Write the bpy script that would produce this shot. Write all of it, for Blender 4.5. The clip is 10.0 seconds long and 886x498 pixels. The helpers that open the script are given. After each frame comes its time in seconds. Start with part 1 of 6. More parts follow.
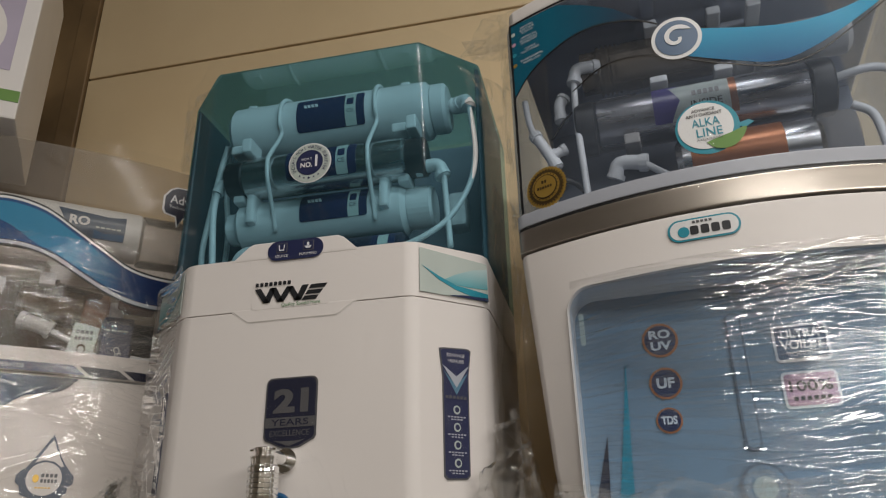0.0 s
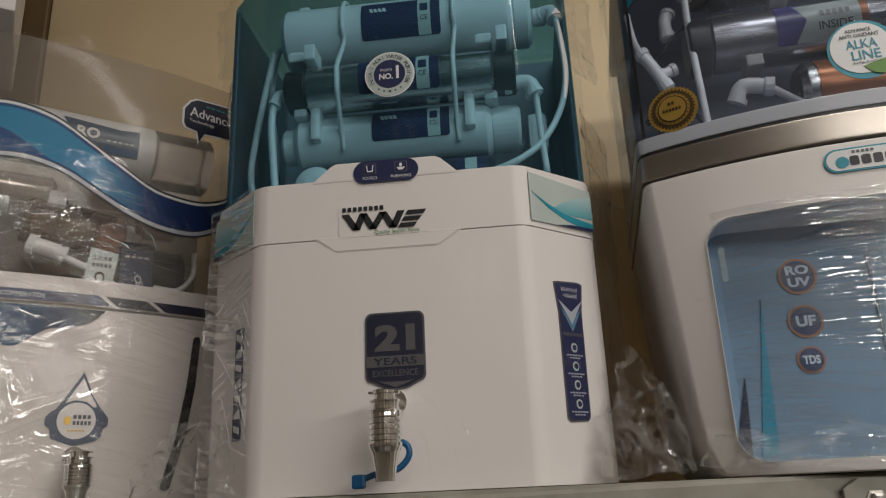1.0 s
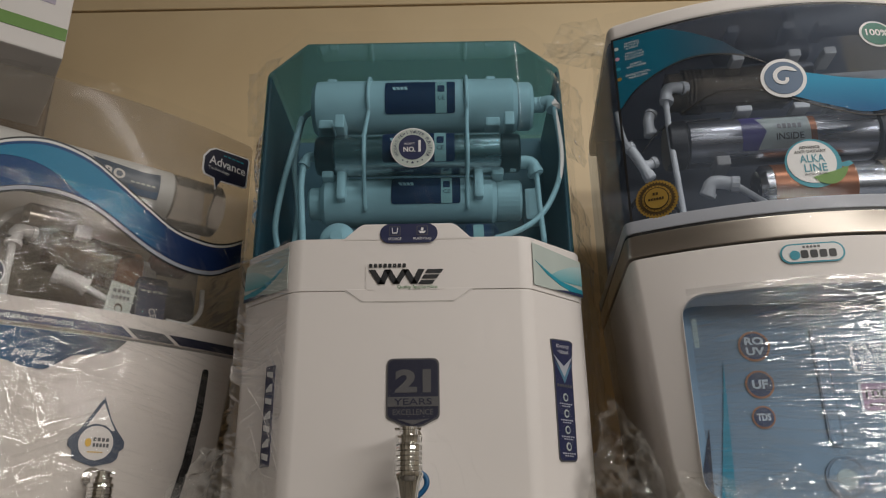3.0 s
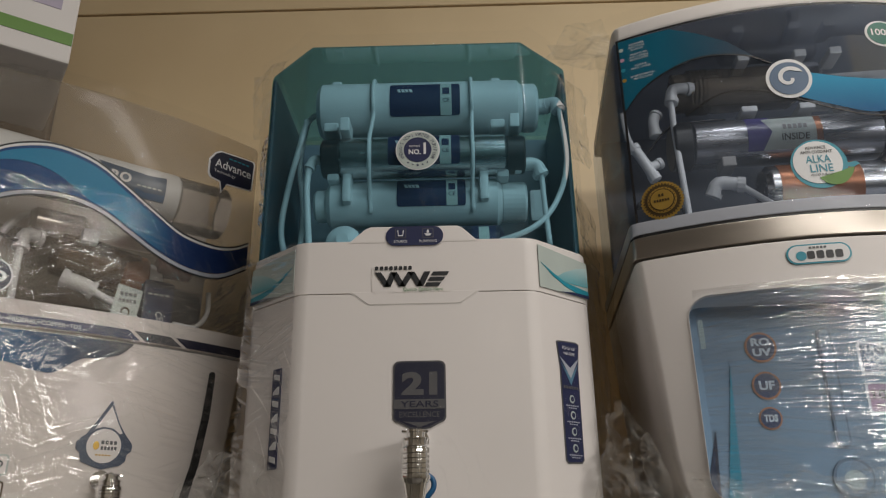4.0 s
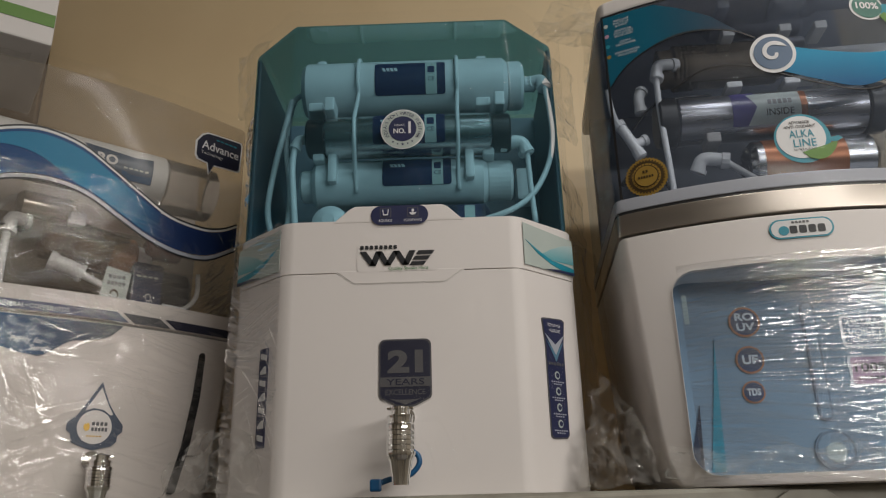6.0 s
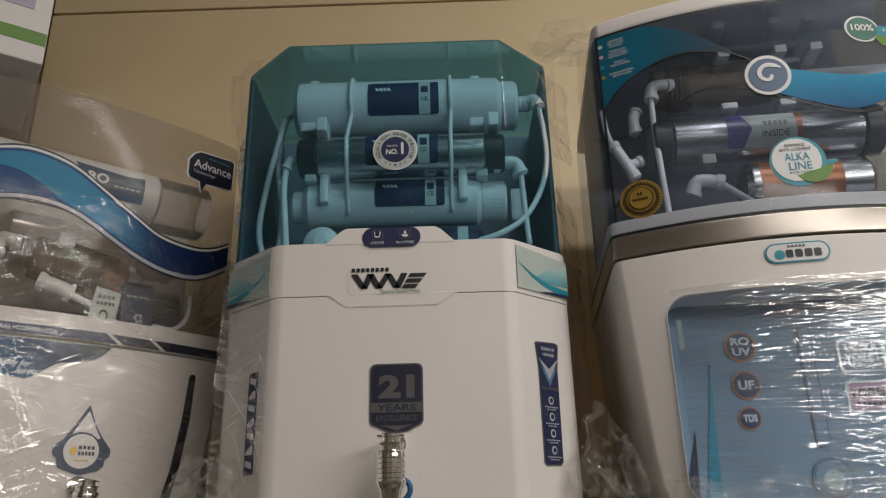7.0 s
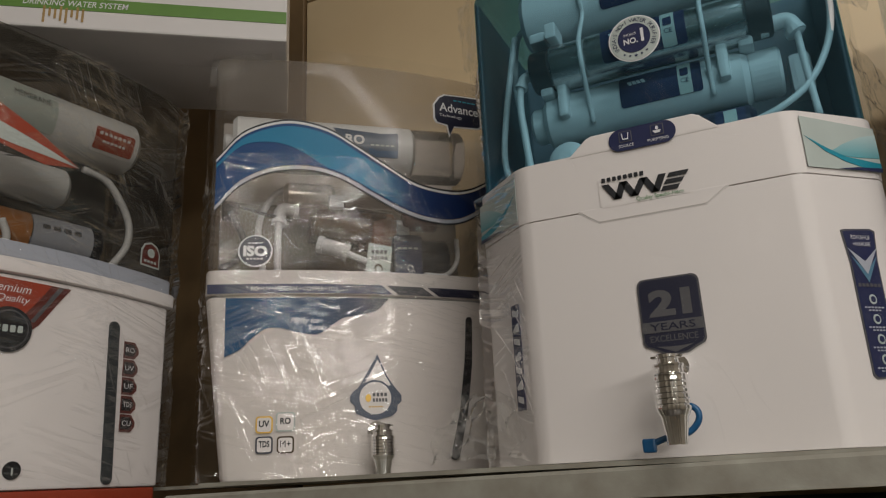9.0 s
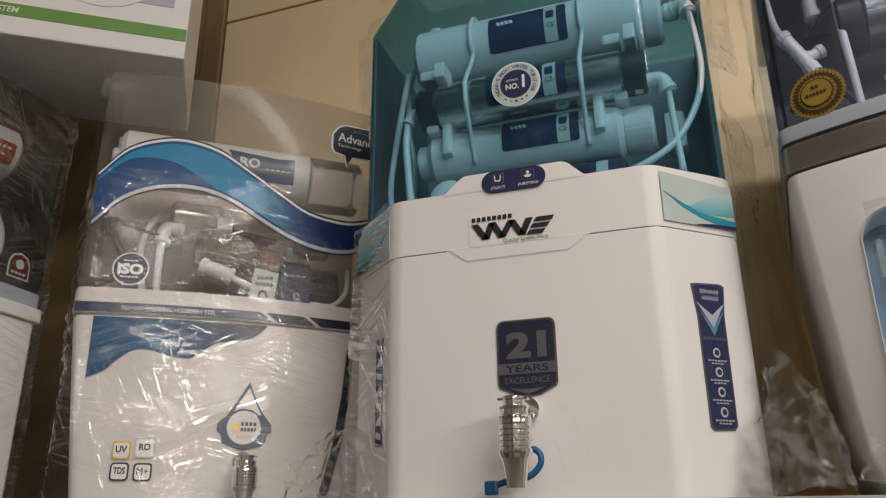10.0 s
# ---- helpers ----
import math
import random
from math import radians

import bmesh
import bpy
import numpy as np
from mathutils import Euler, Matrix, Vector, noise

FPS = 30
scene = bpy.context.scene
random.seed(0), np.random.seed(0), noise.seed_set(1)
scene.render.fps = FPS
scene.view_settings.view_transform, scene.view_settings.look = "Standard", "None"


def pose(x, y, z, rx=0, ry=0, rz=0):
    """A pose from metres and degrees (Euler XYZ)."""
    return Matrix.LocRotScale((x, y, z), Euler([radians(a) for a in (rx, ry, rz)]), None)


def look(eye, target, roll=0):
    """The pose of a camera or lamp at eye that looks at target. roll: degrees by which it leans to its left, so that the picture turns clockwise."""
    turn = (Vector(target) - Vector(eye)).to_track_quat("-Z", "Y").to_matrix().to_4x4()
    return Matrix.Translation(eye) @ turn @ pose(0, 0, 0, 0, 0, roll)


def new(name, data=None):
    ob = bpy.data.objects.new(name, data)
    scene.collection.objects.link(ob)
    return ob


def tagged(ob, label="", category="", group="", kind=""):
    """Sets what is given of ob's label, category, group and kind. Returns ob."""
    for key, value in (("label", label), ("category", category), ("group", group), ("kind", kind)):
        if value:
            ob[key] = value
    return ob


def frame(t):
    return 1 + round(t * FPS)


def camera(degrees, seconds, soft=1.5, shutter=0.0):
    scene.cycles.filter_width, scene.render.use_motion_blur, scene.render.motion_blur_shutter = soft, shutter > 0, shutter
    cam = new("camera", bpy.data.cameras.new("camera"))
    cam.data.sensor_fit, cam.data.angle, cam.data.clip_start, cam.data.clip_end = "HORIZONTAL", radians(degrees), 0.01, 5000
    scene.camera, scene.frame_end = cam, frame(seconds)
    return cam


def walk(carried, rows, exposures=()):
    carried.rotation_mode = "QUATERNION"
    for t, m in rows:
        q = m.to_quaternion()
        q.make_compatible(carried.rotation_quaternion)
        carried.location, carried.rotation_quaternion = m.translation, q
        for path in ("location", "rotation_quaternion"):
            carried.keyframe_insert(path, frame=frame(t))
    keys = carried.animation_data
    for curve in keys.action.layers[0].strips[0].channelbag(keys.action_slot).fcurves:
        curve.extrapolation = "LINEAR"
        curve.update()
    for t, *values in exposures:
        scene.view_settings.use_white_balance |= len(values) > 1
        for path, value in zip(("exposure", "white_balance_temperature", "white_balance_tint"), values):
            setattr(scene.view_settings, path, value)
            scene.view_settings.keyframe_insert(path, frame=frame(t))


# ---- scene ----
cam = camera(60.6, 10.0, 1.15)
PATH = [
    (0, (0.3, -0.681, 1.546), (-0.086, 1.111, 2.346), -1.4),
    (0.5, (0.224, -0.62, 1.554), (-0.169, 1.203, 2.277), -2.8),
    (0.7, (0.162, -0.603, 1.549), (-0.015, 1.233, 2.321), -3.2),
    (1, (0.112, -0.65, 1.575), (-0.08, 1.243, 2.191), -2.6),
    (1.2, (0.067, -0.68, 1.575), (-0.09, 1.251, 2.073), -2.9),
    (1.3, (0.05, -0.693, 1.571), (-0.027, 1.231, 2.113), -1.9),
    (1.5, (0.021, -0.73, 1.569), (0.117, 1.146, 2.254), -0.9),
    (2, (0.016, -0.758, 1.574), (0.079, 1.117, 2.267), 0.1),
    (2.5, (0.031, -0.757, 1.564), (0.062, 1.105, 2.292), -0.7),
    (2.7, (0.037, -0.759, 1.561), (0.036, 1.106, 2.282), -0.7),
    (3.8, (0.042, -0.759, 1.562), (0.01, 1.113, 2.266), -0.8),
    (4, (0.039, -0.761, 1.563), (0.007, 1.109, 2.274), -0.9),
    (4.5, (0.041, -0.763, 1.562), (0.005, 1.111, 2.26), -1.1),
    (5, (0.041, -0.761, 1.562), (0.033, 1.126, 2.226), -1.4),
    (5.5, (0.044, -0.763, 1.56), (0.026, 1.12, 2.235), -1.8),
    (5.7, (0.047, -0.763, 1.559), (0.02, 1.124, 2.222), -1.7),
    (6.8, (0.064, -0.754, 1.568), (0.043, 1.124, 2.256), -1.2),
    (7, (0.059, -0.756, 1.573), (0.037, 1.119, 2.267), -1.5),
    (7.5, (0.06, -0.748, 1.569), (0.028, 1.135, 2.242), -2.2),
    (8, (0.069, -0.736, 1.574), (-0.161, 1.147, 2.207), -2.8),
    (8.2, (0.078, -0.725, 1.576), (-0.288, 1.136, 2.211), -3.1),
    (8.5, (0.082, -0.708, 1.572), (-0.503, 1.103, 2.186), -3.0),
    (9, (0.089, -0.671, 1.567), (-0.698, 1.071, 2.155), -2.7),
    (9.5, (0.107, -0.649, 1.568), (-0.603, 1.102, 2.224), -1.2),
    (10, (0.148, -0.643, 1.565), (-0.473, 1.136, 2.235), -0.6),
]
walk(cam, [(t, look(eye, target, roll)) for t, eye, target, roll in PATH],
     [(0, 0.12), (0.5, -0.01), (1, -0.06), (1.5, 0.00), (4.5, -0.01), (7.5, 0.00), (8.5, -0.05), (9, 0.04), (9.5, 0.34), (10, 0.41)])
# ---- world and light ----
world = bpy.data.worlds.new("world")
scene.world = world
world.use_nodes = True
world.node_tree.nodes["Background"].inputs[0].default_value = (0.9, 0.95, 1.0, 1)
world.node_tree.nodes["Background"].inputs[1].default_value = 0.01


def area_lamp(name, x, y, z, length, width, watts, turn, colour):
    lamp = bpy.data.lights.new(name, "AREA")
    lamp.shape, lamp.size, lamp.size_y, lamp.energy, lamp.color = "RECTANGLE", length, width, watts, colour
    ob = new(name, lamp)
    ob.matrix_world = pose(x, y, z, 0, 0, turn)
    return ob


# ceiling tube lights of the shop: x, y, turn, watts
TUBES = [(0.85, -0.80, 4, 12.0), (0.95, -2.6, 0, 19.0)]
for tx, ty, turn, watts in TUBES:
    area_lamp("tube_lamp", tx, ty, 2.92, 1.2, 0.07, watts, turn, (1.0, 0.96, 0.90))
# wide unseen light box added mid-shop for light from the right, facing the shelves
BOX_AT, BOX_TO = (1.75, -2.20, 2.27), (0.0, 0.0, 1.78)
key = area_lamp("added_light_box_lamp", 0, 0, 0, 1.8, 0.24, 19.5, 0, (1.0, 0.96, 0.90))
key.matrix_world = look(BOX_AT, BOX_TO)


# ---- materials ----
def nodes_of(name):
    m = bpy.data.materials.new(name)
    m.use_nodes = True
    m.node_tree.nodes.clear()
    return m, m.node_tree.nodes, m.node_tree.links


def paint(name, colour, rough=0.4, vary=0.08, scale=25.0, bump=0.02, metal=0.0, stretch=(1, 1, 1), dark=None, coat=0.0, grain=400.0):
    """A solid surface: base colour with stains at one scale and grain at another."""
    m, n, l = nodes_of(name)
    out, b = n.new("ShaderNodeOutputMaterial"), n.new("ShaderNodeBsdfPrincipled")
    tc, mp = n.new("ShaderNodeTexCoord"), n.new("ShaderNodeMapping")
    mp.inputs["Scale"].default_value = stretch
    l.new(tc.outputs["Object"], mp.inputs[0])
    big, fine = n.new("ShaderNodeTexNoise"), n.new("ShaderNodeTexNoise")
    big.inputs["Scale"].default_value, big.inputs["Detail"].default_value = scale, 5
    fine.inputs["Scale"].default_value, fine.inputs["Detail"].default_value = grain, 3
    l.new(mp.outputs[0], big.inputs[0]), l.new(mp.outputs[0], fine.inputs[0])
    ramp = n.new("ShaderNodeValToRGB")
    d = dark or tuple(c * (1 - 2.5 * vary) for c in colour)
    ramp.color_ramp.elements[0].position, ramp.color_ramp.elements[1].position = 0.3, 0.7
    ramp.color_ramp.elements[0].color = (*d, 1)
    ramp.color_ramp.elements[1].color = (*colour, 1)
    l.new(big.outputs[0], ramp.inputs[0]), l.new(ramp.outputs[0], b.inputs["Base Color"])
    rr = n.new("ShaderNodeMapRange")
    rr.inputs["To Min"].default_value, rr.inputs["To Max"].default_value = max(rough - 0.08, 0.02), rough + 0.1
    l.new(big.outputs[0], rr.inputs["Value"]), l.new(rr.outputs[0], b.inputs["Roughness"])
    b.inputs["Metallic"].default_value, b.inputs["Coat Weight"].default_value = metal, coat
    if bump:
        bm_ = n.new("ShaderNodeBump")
        bm_.inputs["Strength"].default_value, bm_.inputs["Distance"].default_value = bump, 0.002
        l.new(fine.outputs[0], bm_.inputs["Height"]), l.new(bm_.outputs[0], b.inputs["Normal"])
    l.new(b.outputs[0], out.inputs[0])
    return m


def clear(name, tint, rough=0.03, haze=0.0, haze_colour=(0.8, 0.8, 0.8), streak=(3, 3, 3), bump=0.0, scale=40.0, ior=1.45, gain=1.0, distance=0.004, slant=0.0):
    """A thin clear sheet: what is behind it shows through its tint, with gloss by Fresnel and a little milky haze."""
    m, n, l = nodes_of(name)
    out = n.new("ShaderNodeOutputMaterial")
    tr, gl, di = n.new("ShaderNodeBsdfTransparent"), n.new("ShaderNodeBsdfGlossy"), n.new("ShaderNodeBsdfDiffuse")
    tr.inputs[0].default_value, di.inputs[0].default_value = (*tint, 1), (*haze_colour, 1)
    gl.inputs["Color"].default_value, gl.inputs["Roughness"].default_value = (1, 1, 1, 1), rough
    fr, a, h = n.new("ShaderNodeFresnel"), n.new("ShaderNodeMixShader"), n.new("ShaderNodeMixShader")
    fr.inputs["IOR"].default_value = ior
    tc, mp, tx = n.new("ShaderNodeTexCoord"), n.new("ShaderNodeMapping"), n.new("ShaderNodeTexNoise")
    mp.inputs["Scale"].default_value, mp.inputs["Rotation"].default_value = streak, (0, slant, 0)
    tx.inputs["Scale"].default_value, tx.inputs["Detail"].default_value = scale, 4
    l.new(tc.outputs["Object"], mp.inputs[0]), l.new(mp.outputs[0], tx.inputs[0])
    mul = n.new("ShaderNodeMath")
    mul.operation, mul.inputs[1].default_value = "MULTIPLY", gain
    l.new(fr.outputs[0], mul.inputs[0]), l.new(mul.outputs[0], a.inputs[0])
    l.new(tr.outputs[0], h.inputs[1]), l.new(di.outputs[0], h.inputs[2])
    hz = n.new("ShaderNodeMapRange")
    hz.inputs["From Min"].default_value, hz.inputs["From Max"].default_value = 0.4, 0.75
    hz.inputs["To Min"].default_value, hz.inputs["To Max"].default_value = haze * 0.5, haze * 1.9
    l.new(tx.outputs[0], hz.inputs["Value"]), l.new(hz.outputs[0], h.inputs[0])
    l.new(h.outputs[0], a.inputs[1]), l.new(gl.outputs[0], a.inputs[2])
    if bump:
        bp = n.new("ShaderNodeBump")
        bp.inputs["Strength"].default_value, bp.inputs["Distance"].default_value = bump, distance
        l.new(tx.outputs[0], bp.inputs["Height"])
        l.new(bp.outputs[0], gl.inputs["Normal"]), l.new(bp.outputs[0], fr.inputs["Normal"])
    l.new(a.outputs[0], out.inputs[0])
    return m


def film(name, tint, creases, rough=0.06, haze=0.012, gain=1.5, swell=0.0015, swell_scale=(9, 22), gate=(0.48, 0.66), gate_scale=9.0, slant=8.0, flat_gloss=0.25):
    """Thin packing film: slow swell and sharp long creases; each family of creases is (slant in degrees, per metre along, per metre across, width, height in metres)."""
    m, n, l = nodes_of(name)
    out = n.new("ShaderNodeOutputMaterial")
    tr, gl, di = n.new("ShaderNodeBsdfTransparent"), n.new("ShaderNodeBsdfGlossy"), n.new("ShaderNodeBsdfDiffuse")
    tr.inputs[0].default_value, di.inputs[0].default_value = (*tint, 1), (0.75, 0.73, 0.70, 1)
    gl.inputs["Color"].default_value, gl.inputs["Roughness"].default_value = (1, 1, 1, 1), rough
    tc = n.new("ShaderNodeTexCoord")

    def sample(angle, along, across, detail, shift):
        mp, tx = n.new("ShaderNodeMapping"), n.new("ShaderNodeTexNoise")
        mp.vector_type = "TEXTURE"
        mp.inputs["Location"].default_value = (shift, shift * 0.7, shift * 0.3)
        mp.inputs["Rotation"].default_value = (0, radians(angle), 0)
        mp.inputs["Scale"].default_value = (1 / along, 1 / along, 1 / across)
        tx.inputs["Scale"].default_value, tx.inputs["Detail"].default_value, tx.inputs["Distortion"].default_value = 1.0, detail, 0.25
        l.new(tc.outputs["Object"], mp.inputs[0]), l.new(mp.outputs[0], tx.inputs[0])
        return tx.outputs[0]

    def calc(op, a, b=None, c=None):
        k = n.new("ShaderNodeMath")
        k.operation = op
        for i, v in enumerate((a, b, c)):
            if v is not None and not isinstance(v, (int, float)):
                l.new(v, k.inputs[i])
            elif v is not None:
                k.inputs[i].default_value = v
        return k.outputs[0]

    def ramp(v, f0, f1, t0, t1):
        k = n.new("ShaderNodeMapRange")
        for nm, q in (("From Min", f0), ("From Max", f1), ("To Min", t0), ("To Max", t1)):
            k.inputs[nm].default_value = q
        k.interpolation_type = "SMOOTHSTEP"
        l.new(v, k.inputs["Value"])
        return k.outputs[0]
    height = calc("MULTIPLY", sample(slant, swell_scale[0], swell_scale[1], 1, 3.1), swell)
    lines = None
    for i, (angle, along, across, width, tall) in enumerate(creases):
        v = calc("ABSOLUTE", calc("SUBTRACT", sample(angle, along, across, 1, 1.7 * i), 0.5))
        g = ramp(sample(angle, gate_scale, gate_scale * 1.6, 2, 9.3 + 2.1 * i), gate[0], gate[1], 0.0, 1.0)
        line = calc("MULTIPLY", ramp(v, 0.0, width, 1.0, 0.0), g)
        height = calc("MULTIPLY_ADD", line, tall, height)
        lines = line if lines is None else calc("MAXIMUM", lines, line)
    bp, fr = n.new("ShaderNodeBump"), n.new("ShaderNodeFresnel")
    bp.inputs["Strength"].default_value, bp.inputs["Distance"].default_value = 1.0, 1.0
    l.new(height, bp.inputs["Height"])
    l.new(bp.outputs[0], gl.inputs["Normal"]), l.new(bp.outputs[0], fr.inputs["Normal"])
    fr.inputs["IOR"].default_value = 1.45
    a, h = n.new("ShaderNodeMixShader"), n.new("ShaderNodeMixShader")
    l.new(calc("MINIMUM", calc("MULTIPLY", fr.outputs[0], ramp(lines, 0.0, 0.7, gain * flat_gloss, gain)), 0.9), a.inputs[0])
    # milky white drawn along the creases imitates the streaks of light they reflect
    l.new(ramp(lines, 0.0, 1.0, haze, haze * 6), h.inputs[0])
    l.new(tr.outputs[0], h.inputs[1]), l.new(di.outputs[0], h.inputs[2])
    l.new(h.outputs[0], a.inputs[1]), l.new(gl.outputs[0], a.inputs[2])
    l.new(a.outputs[0], out.inputs[0])
    return m


def fade(name, a_col, b_col, axis, low, high, rough=0.35):
    """Printed artwork whose colour runs from one tone to another along an axis of the thing."""
    m, n, l = nodes_of(name)
    out, b = n.new("ShaderNodeOutputMaterial"), n.new("ShaderNodeBsdfPrincipled")
    tc, sp, mr, mx = n.new("ShaderNodeTexCoord"), n.new("ShaderNodeSeparateXYZ"), n.new("ShaderNodeMapRange"), n.new("ShaderNodeMix")
    mx.data_type = "RGBA"
    ns, ad = n.new("ShaderNodeTexNoise"), n.new("ShaderNodeMath")
    ns.inputs["Scale"].default_value = 30
    ad.operation, ad.inputs[2].default_value = "MULTIPLY_ADD", -0.1
    ad.inputs[1].default_value = 0.2
    l.new(tc.outputs["Object"], sp.inputs[0]), l.new(sp.outputs[axis], mr.inputs["Value"])
    mr.inputs["From Min"].default_value, mr.inputs["From Max"].default_value = low, high
    l.new(tc.outputs["Object"], ns.inputs[0]), l.new(ns.outputs[0], ad.inputs[0])
    sm = n.new("ShaderNodeMath")
    l.new(mr.outputs[0], sm.inputs[0]), l.new(ad.outputs[0], sm.inputs[1])
    l.new(sm.outputs[0], mx.inputs["Factor"])
    mx.inputs["A"].default_value, mx.inputs["B"].default_value = (*a_col, 1), (*b_col, 1)
    l.new(mx.outputs["Result"], b.inputs["Base Color"])
    b.inputs["Roughness"].default_value, b.inputs["Specular IOR Level"].default_value = rough, 0.25
    l.new(b.outputs[0], out.inputs[0])
    return m


WALL = paint("cream_wall_laminate", (0.80, 0.645, 0.42), 0.45, 0.05, 3.0, 0.05, dark=(0.71, 0.555, 0.345))
# board brown, with the shade behind the purifiers worked into its tone
WALL2 = paint("shaded_brown_board", (0.28, 0.185, 0.09), 0.55, 0.1, 6.0, 0.05, dark=(0.14, 0.09, 0.045))
SEAM = paint("joint_filler", (0.46, 0.35, 0.20), 0.7, 0.1, 20.0)
ROOM = paint("plaster_tan", (0.40, 0.36, 0.30), 0.8, 0.04, 2.0, 0.05)
FLOOR = paint("floor_tile_grey", (0.16, 0.145, 0.13), 0.4, 0.06, 3.0)
STEEL = paint("painted_rack_steel", (0.36, 0.35, 0.30), 0.45, 0.1, 30.0, 0.06, dark=(0.25, 0.23, 0.19))
BOLT = paint("zinc_bolt", (0.45, 0.43, 0.40), 0.35, 0.1, 60.0, metal=0.9)
WHITE = paint("white_abs_plastic", (0.78, 0.735, 0.715), 0.48, 0.012, 5.0, 0.012)
WHITE3 = paint("dull_white_plastic", (0.68, 0.63, 0.595), 0.5, 0.02, 6.0, 0.012)
WHITE2 = paint("white_plastic_matt", (0.74, 0.71, 0.69), 0.4, 0.02, 8.0, 0.02)
GREYP = paint("pale_grey_plastic", (0.42, 0.44, 0.50), 0.35, 0.03, 12.0)
DARKG = paint("dark_grey_back", (0.15, 0.15, 0.17), 0.5, 0.06, 10.0)
MIDG = paint("mid_grey_back", (0.30, 0.29, 0.28), 0.55, 0.05, 8.0)
BLACK = paint("black_plastic", (0.012, 0.012, 0.014), 0.4, 0.08, 30.0)
NAVY = paint("navy_print", (0.022, 0.028, 0.085), 0.3, 0.03, 20.0)
NAVYD = paint("dark_navy_print", (0.020, 0.022, 0.045), 0.3, 0.03, 20.0)
INKW = paint("white_ink", (0.75, 0.75, 0.76), 0.4, 0.02, 30.0)
INKG = paint("grey_foil_ink", (0.105, 0.103, 0.110), 0.35, 0.04, 30.0)
INKB = paint("black_ink", (0.015, 0.016, 0.02), 0.4, 0.03, 30.0)
INKGR = paint("green_ink", (0.09, 0.25, 0.10), 0.4, 0.03, 30.0)
TEALP = paint("teal_print", (0.02, 0.28, 0.38), 0.35, 0.05, 20.0)
PALE = paint("pale_print", (0.50, 0.56, 0.53), 0.35, 0.03, 30.0)
CHROME = paint("chrome", (0.90, 0.90, 0.89), 0.03, 0.02, 60.0, 0.0, metal=1.0)
STAIN = paint("brushed_steel", (0.62, 0.62, 0.62), 0.24, 0.06, 18.0, 0.0, metal=1.0, stretch=(1, 12, 12))
GUN = paint("dark_brushed_steel", (0.36, 0.36, 0.38), 0.28, 0.05, 18.0, 0.0, metal=1.0, stretch=(1, 12, 12))
BRUSH = paint("champagne_trim", (0.52, 0.47, 0.42), 0.30, 0.05, 7.0, 0.0, metal=0.9, stretch=(1, 1, 8))
ORANGE = paint("copper_orange_label", (0.36, 0.13, 0.05), 0.3, 0.06, 20.0, metal=0.5)
BLUEP = paint("blue_plastic", (0.01, 0.10, 0.25), 0.35, 0.05, 30.0)
GOLD = paint("gold_foil", (0.54, 0.34, 0.07), 0.35, 0.06, 40.0, metal=0.5)
GOLDD = paint("dark_gold_foil", (0.07, 0.04, 0.010), 0.45, 0.06, 40.0, metal=0.1)
RED = paint("red_print", (0.36, 0.055, 0.025), 0.35, 0.06, 20.0)
MAROON = paint("maroon_print", (0.13, 0.03, 0.022), 0.35, 0.06, 20.0)
PINK = paint("pink_print", (0.55, 0.32, 0.42), 0.35, 0.05, 20.0)
CARD = paint("white_carton", (0.74, 0.71, 0.70), 0.55, 0.03, 10.0, 0.05)
GREEN = paint("green_carton_print", (0.13, 0.27, 0.05), 0.5, 0.04, 30.0)
BROWN = paint("brown_carton", (0.42, 0.28, 0.15), 0.75, 0.08, 25.0, 0.08)
DGREEN = paint("dark_green_carton", (0.05, 0.10, 0.035), 0.6, 0.08, 25.0)
TUBEW = paint("white_hose", (0.72, 0.73, 0.74), 0.35, 0.03, 30.0)
TANK = paint("blue_grey_tank", (0.24, 0.335, 0.42), 0.35, 0.05, 6.0, 0.02, dark=(0.175, 0.25, 0.325))
TANKE = paint("blue_grey_relief", (0.14, 0.19, 0.25), 0.35, 0.05, 10.0)
CLEARB = clear("clear_filter_bowl", (0.66, 0.58, 0.48), 0.05, 0.20, (0.44, 0.37, 0.29), streak=(0.3, 0.3, 0.3))
COVER = clear("teal_tinted_cover", (0.36, 0.64, 0.76), 0.10, 0.05, (0.12, 0.32, 0.42), ior=1.4, gain=0.3, streak=(0.15, 0.15, 0.15))
SMOKE = clear("smoke_tinted_cover", (0.73, 0.79, 0.89), 0.08, 0.11, (0.30, 0.36, 0.46), ior=1.4, gain=0.25, streak=(0.15, 0.15, 0.15))
FROST = clear("clear_cover", (0.88, 0.86, 0.83), 0.10, 0.14, (0.66, 0.61, 0.55), ior=1.4, gain=0.12, streak=(0.15, 0.15, 0.15))
WINDOW = clear("clear_window", (0.86, 0.92, 0.98), 0.06, 0.03, (0.4, 0.5, 0.6), ior=1.3, gain=0.25)
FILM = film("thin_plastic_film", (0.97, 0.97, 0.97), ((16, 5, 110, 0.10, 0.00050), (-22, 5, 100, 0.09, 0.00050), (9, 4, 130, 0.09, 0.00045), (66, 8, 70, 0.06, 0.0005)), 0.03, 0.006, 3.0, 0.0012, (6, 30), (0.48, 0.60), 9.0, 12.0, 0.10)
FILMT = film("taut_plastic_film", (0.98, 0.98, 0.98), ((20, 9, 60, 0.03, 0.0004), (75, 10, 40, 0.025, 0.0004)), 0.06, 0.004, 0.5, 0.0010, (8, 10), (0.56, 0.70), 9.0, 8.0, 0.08)
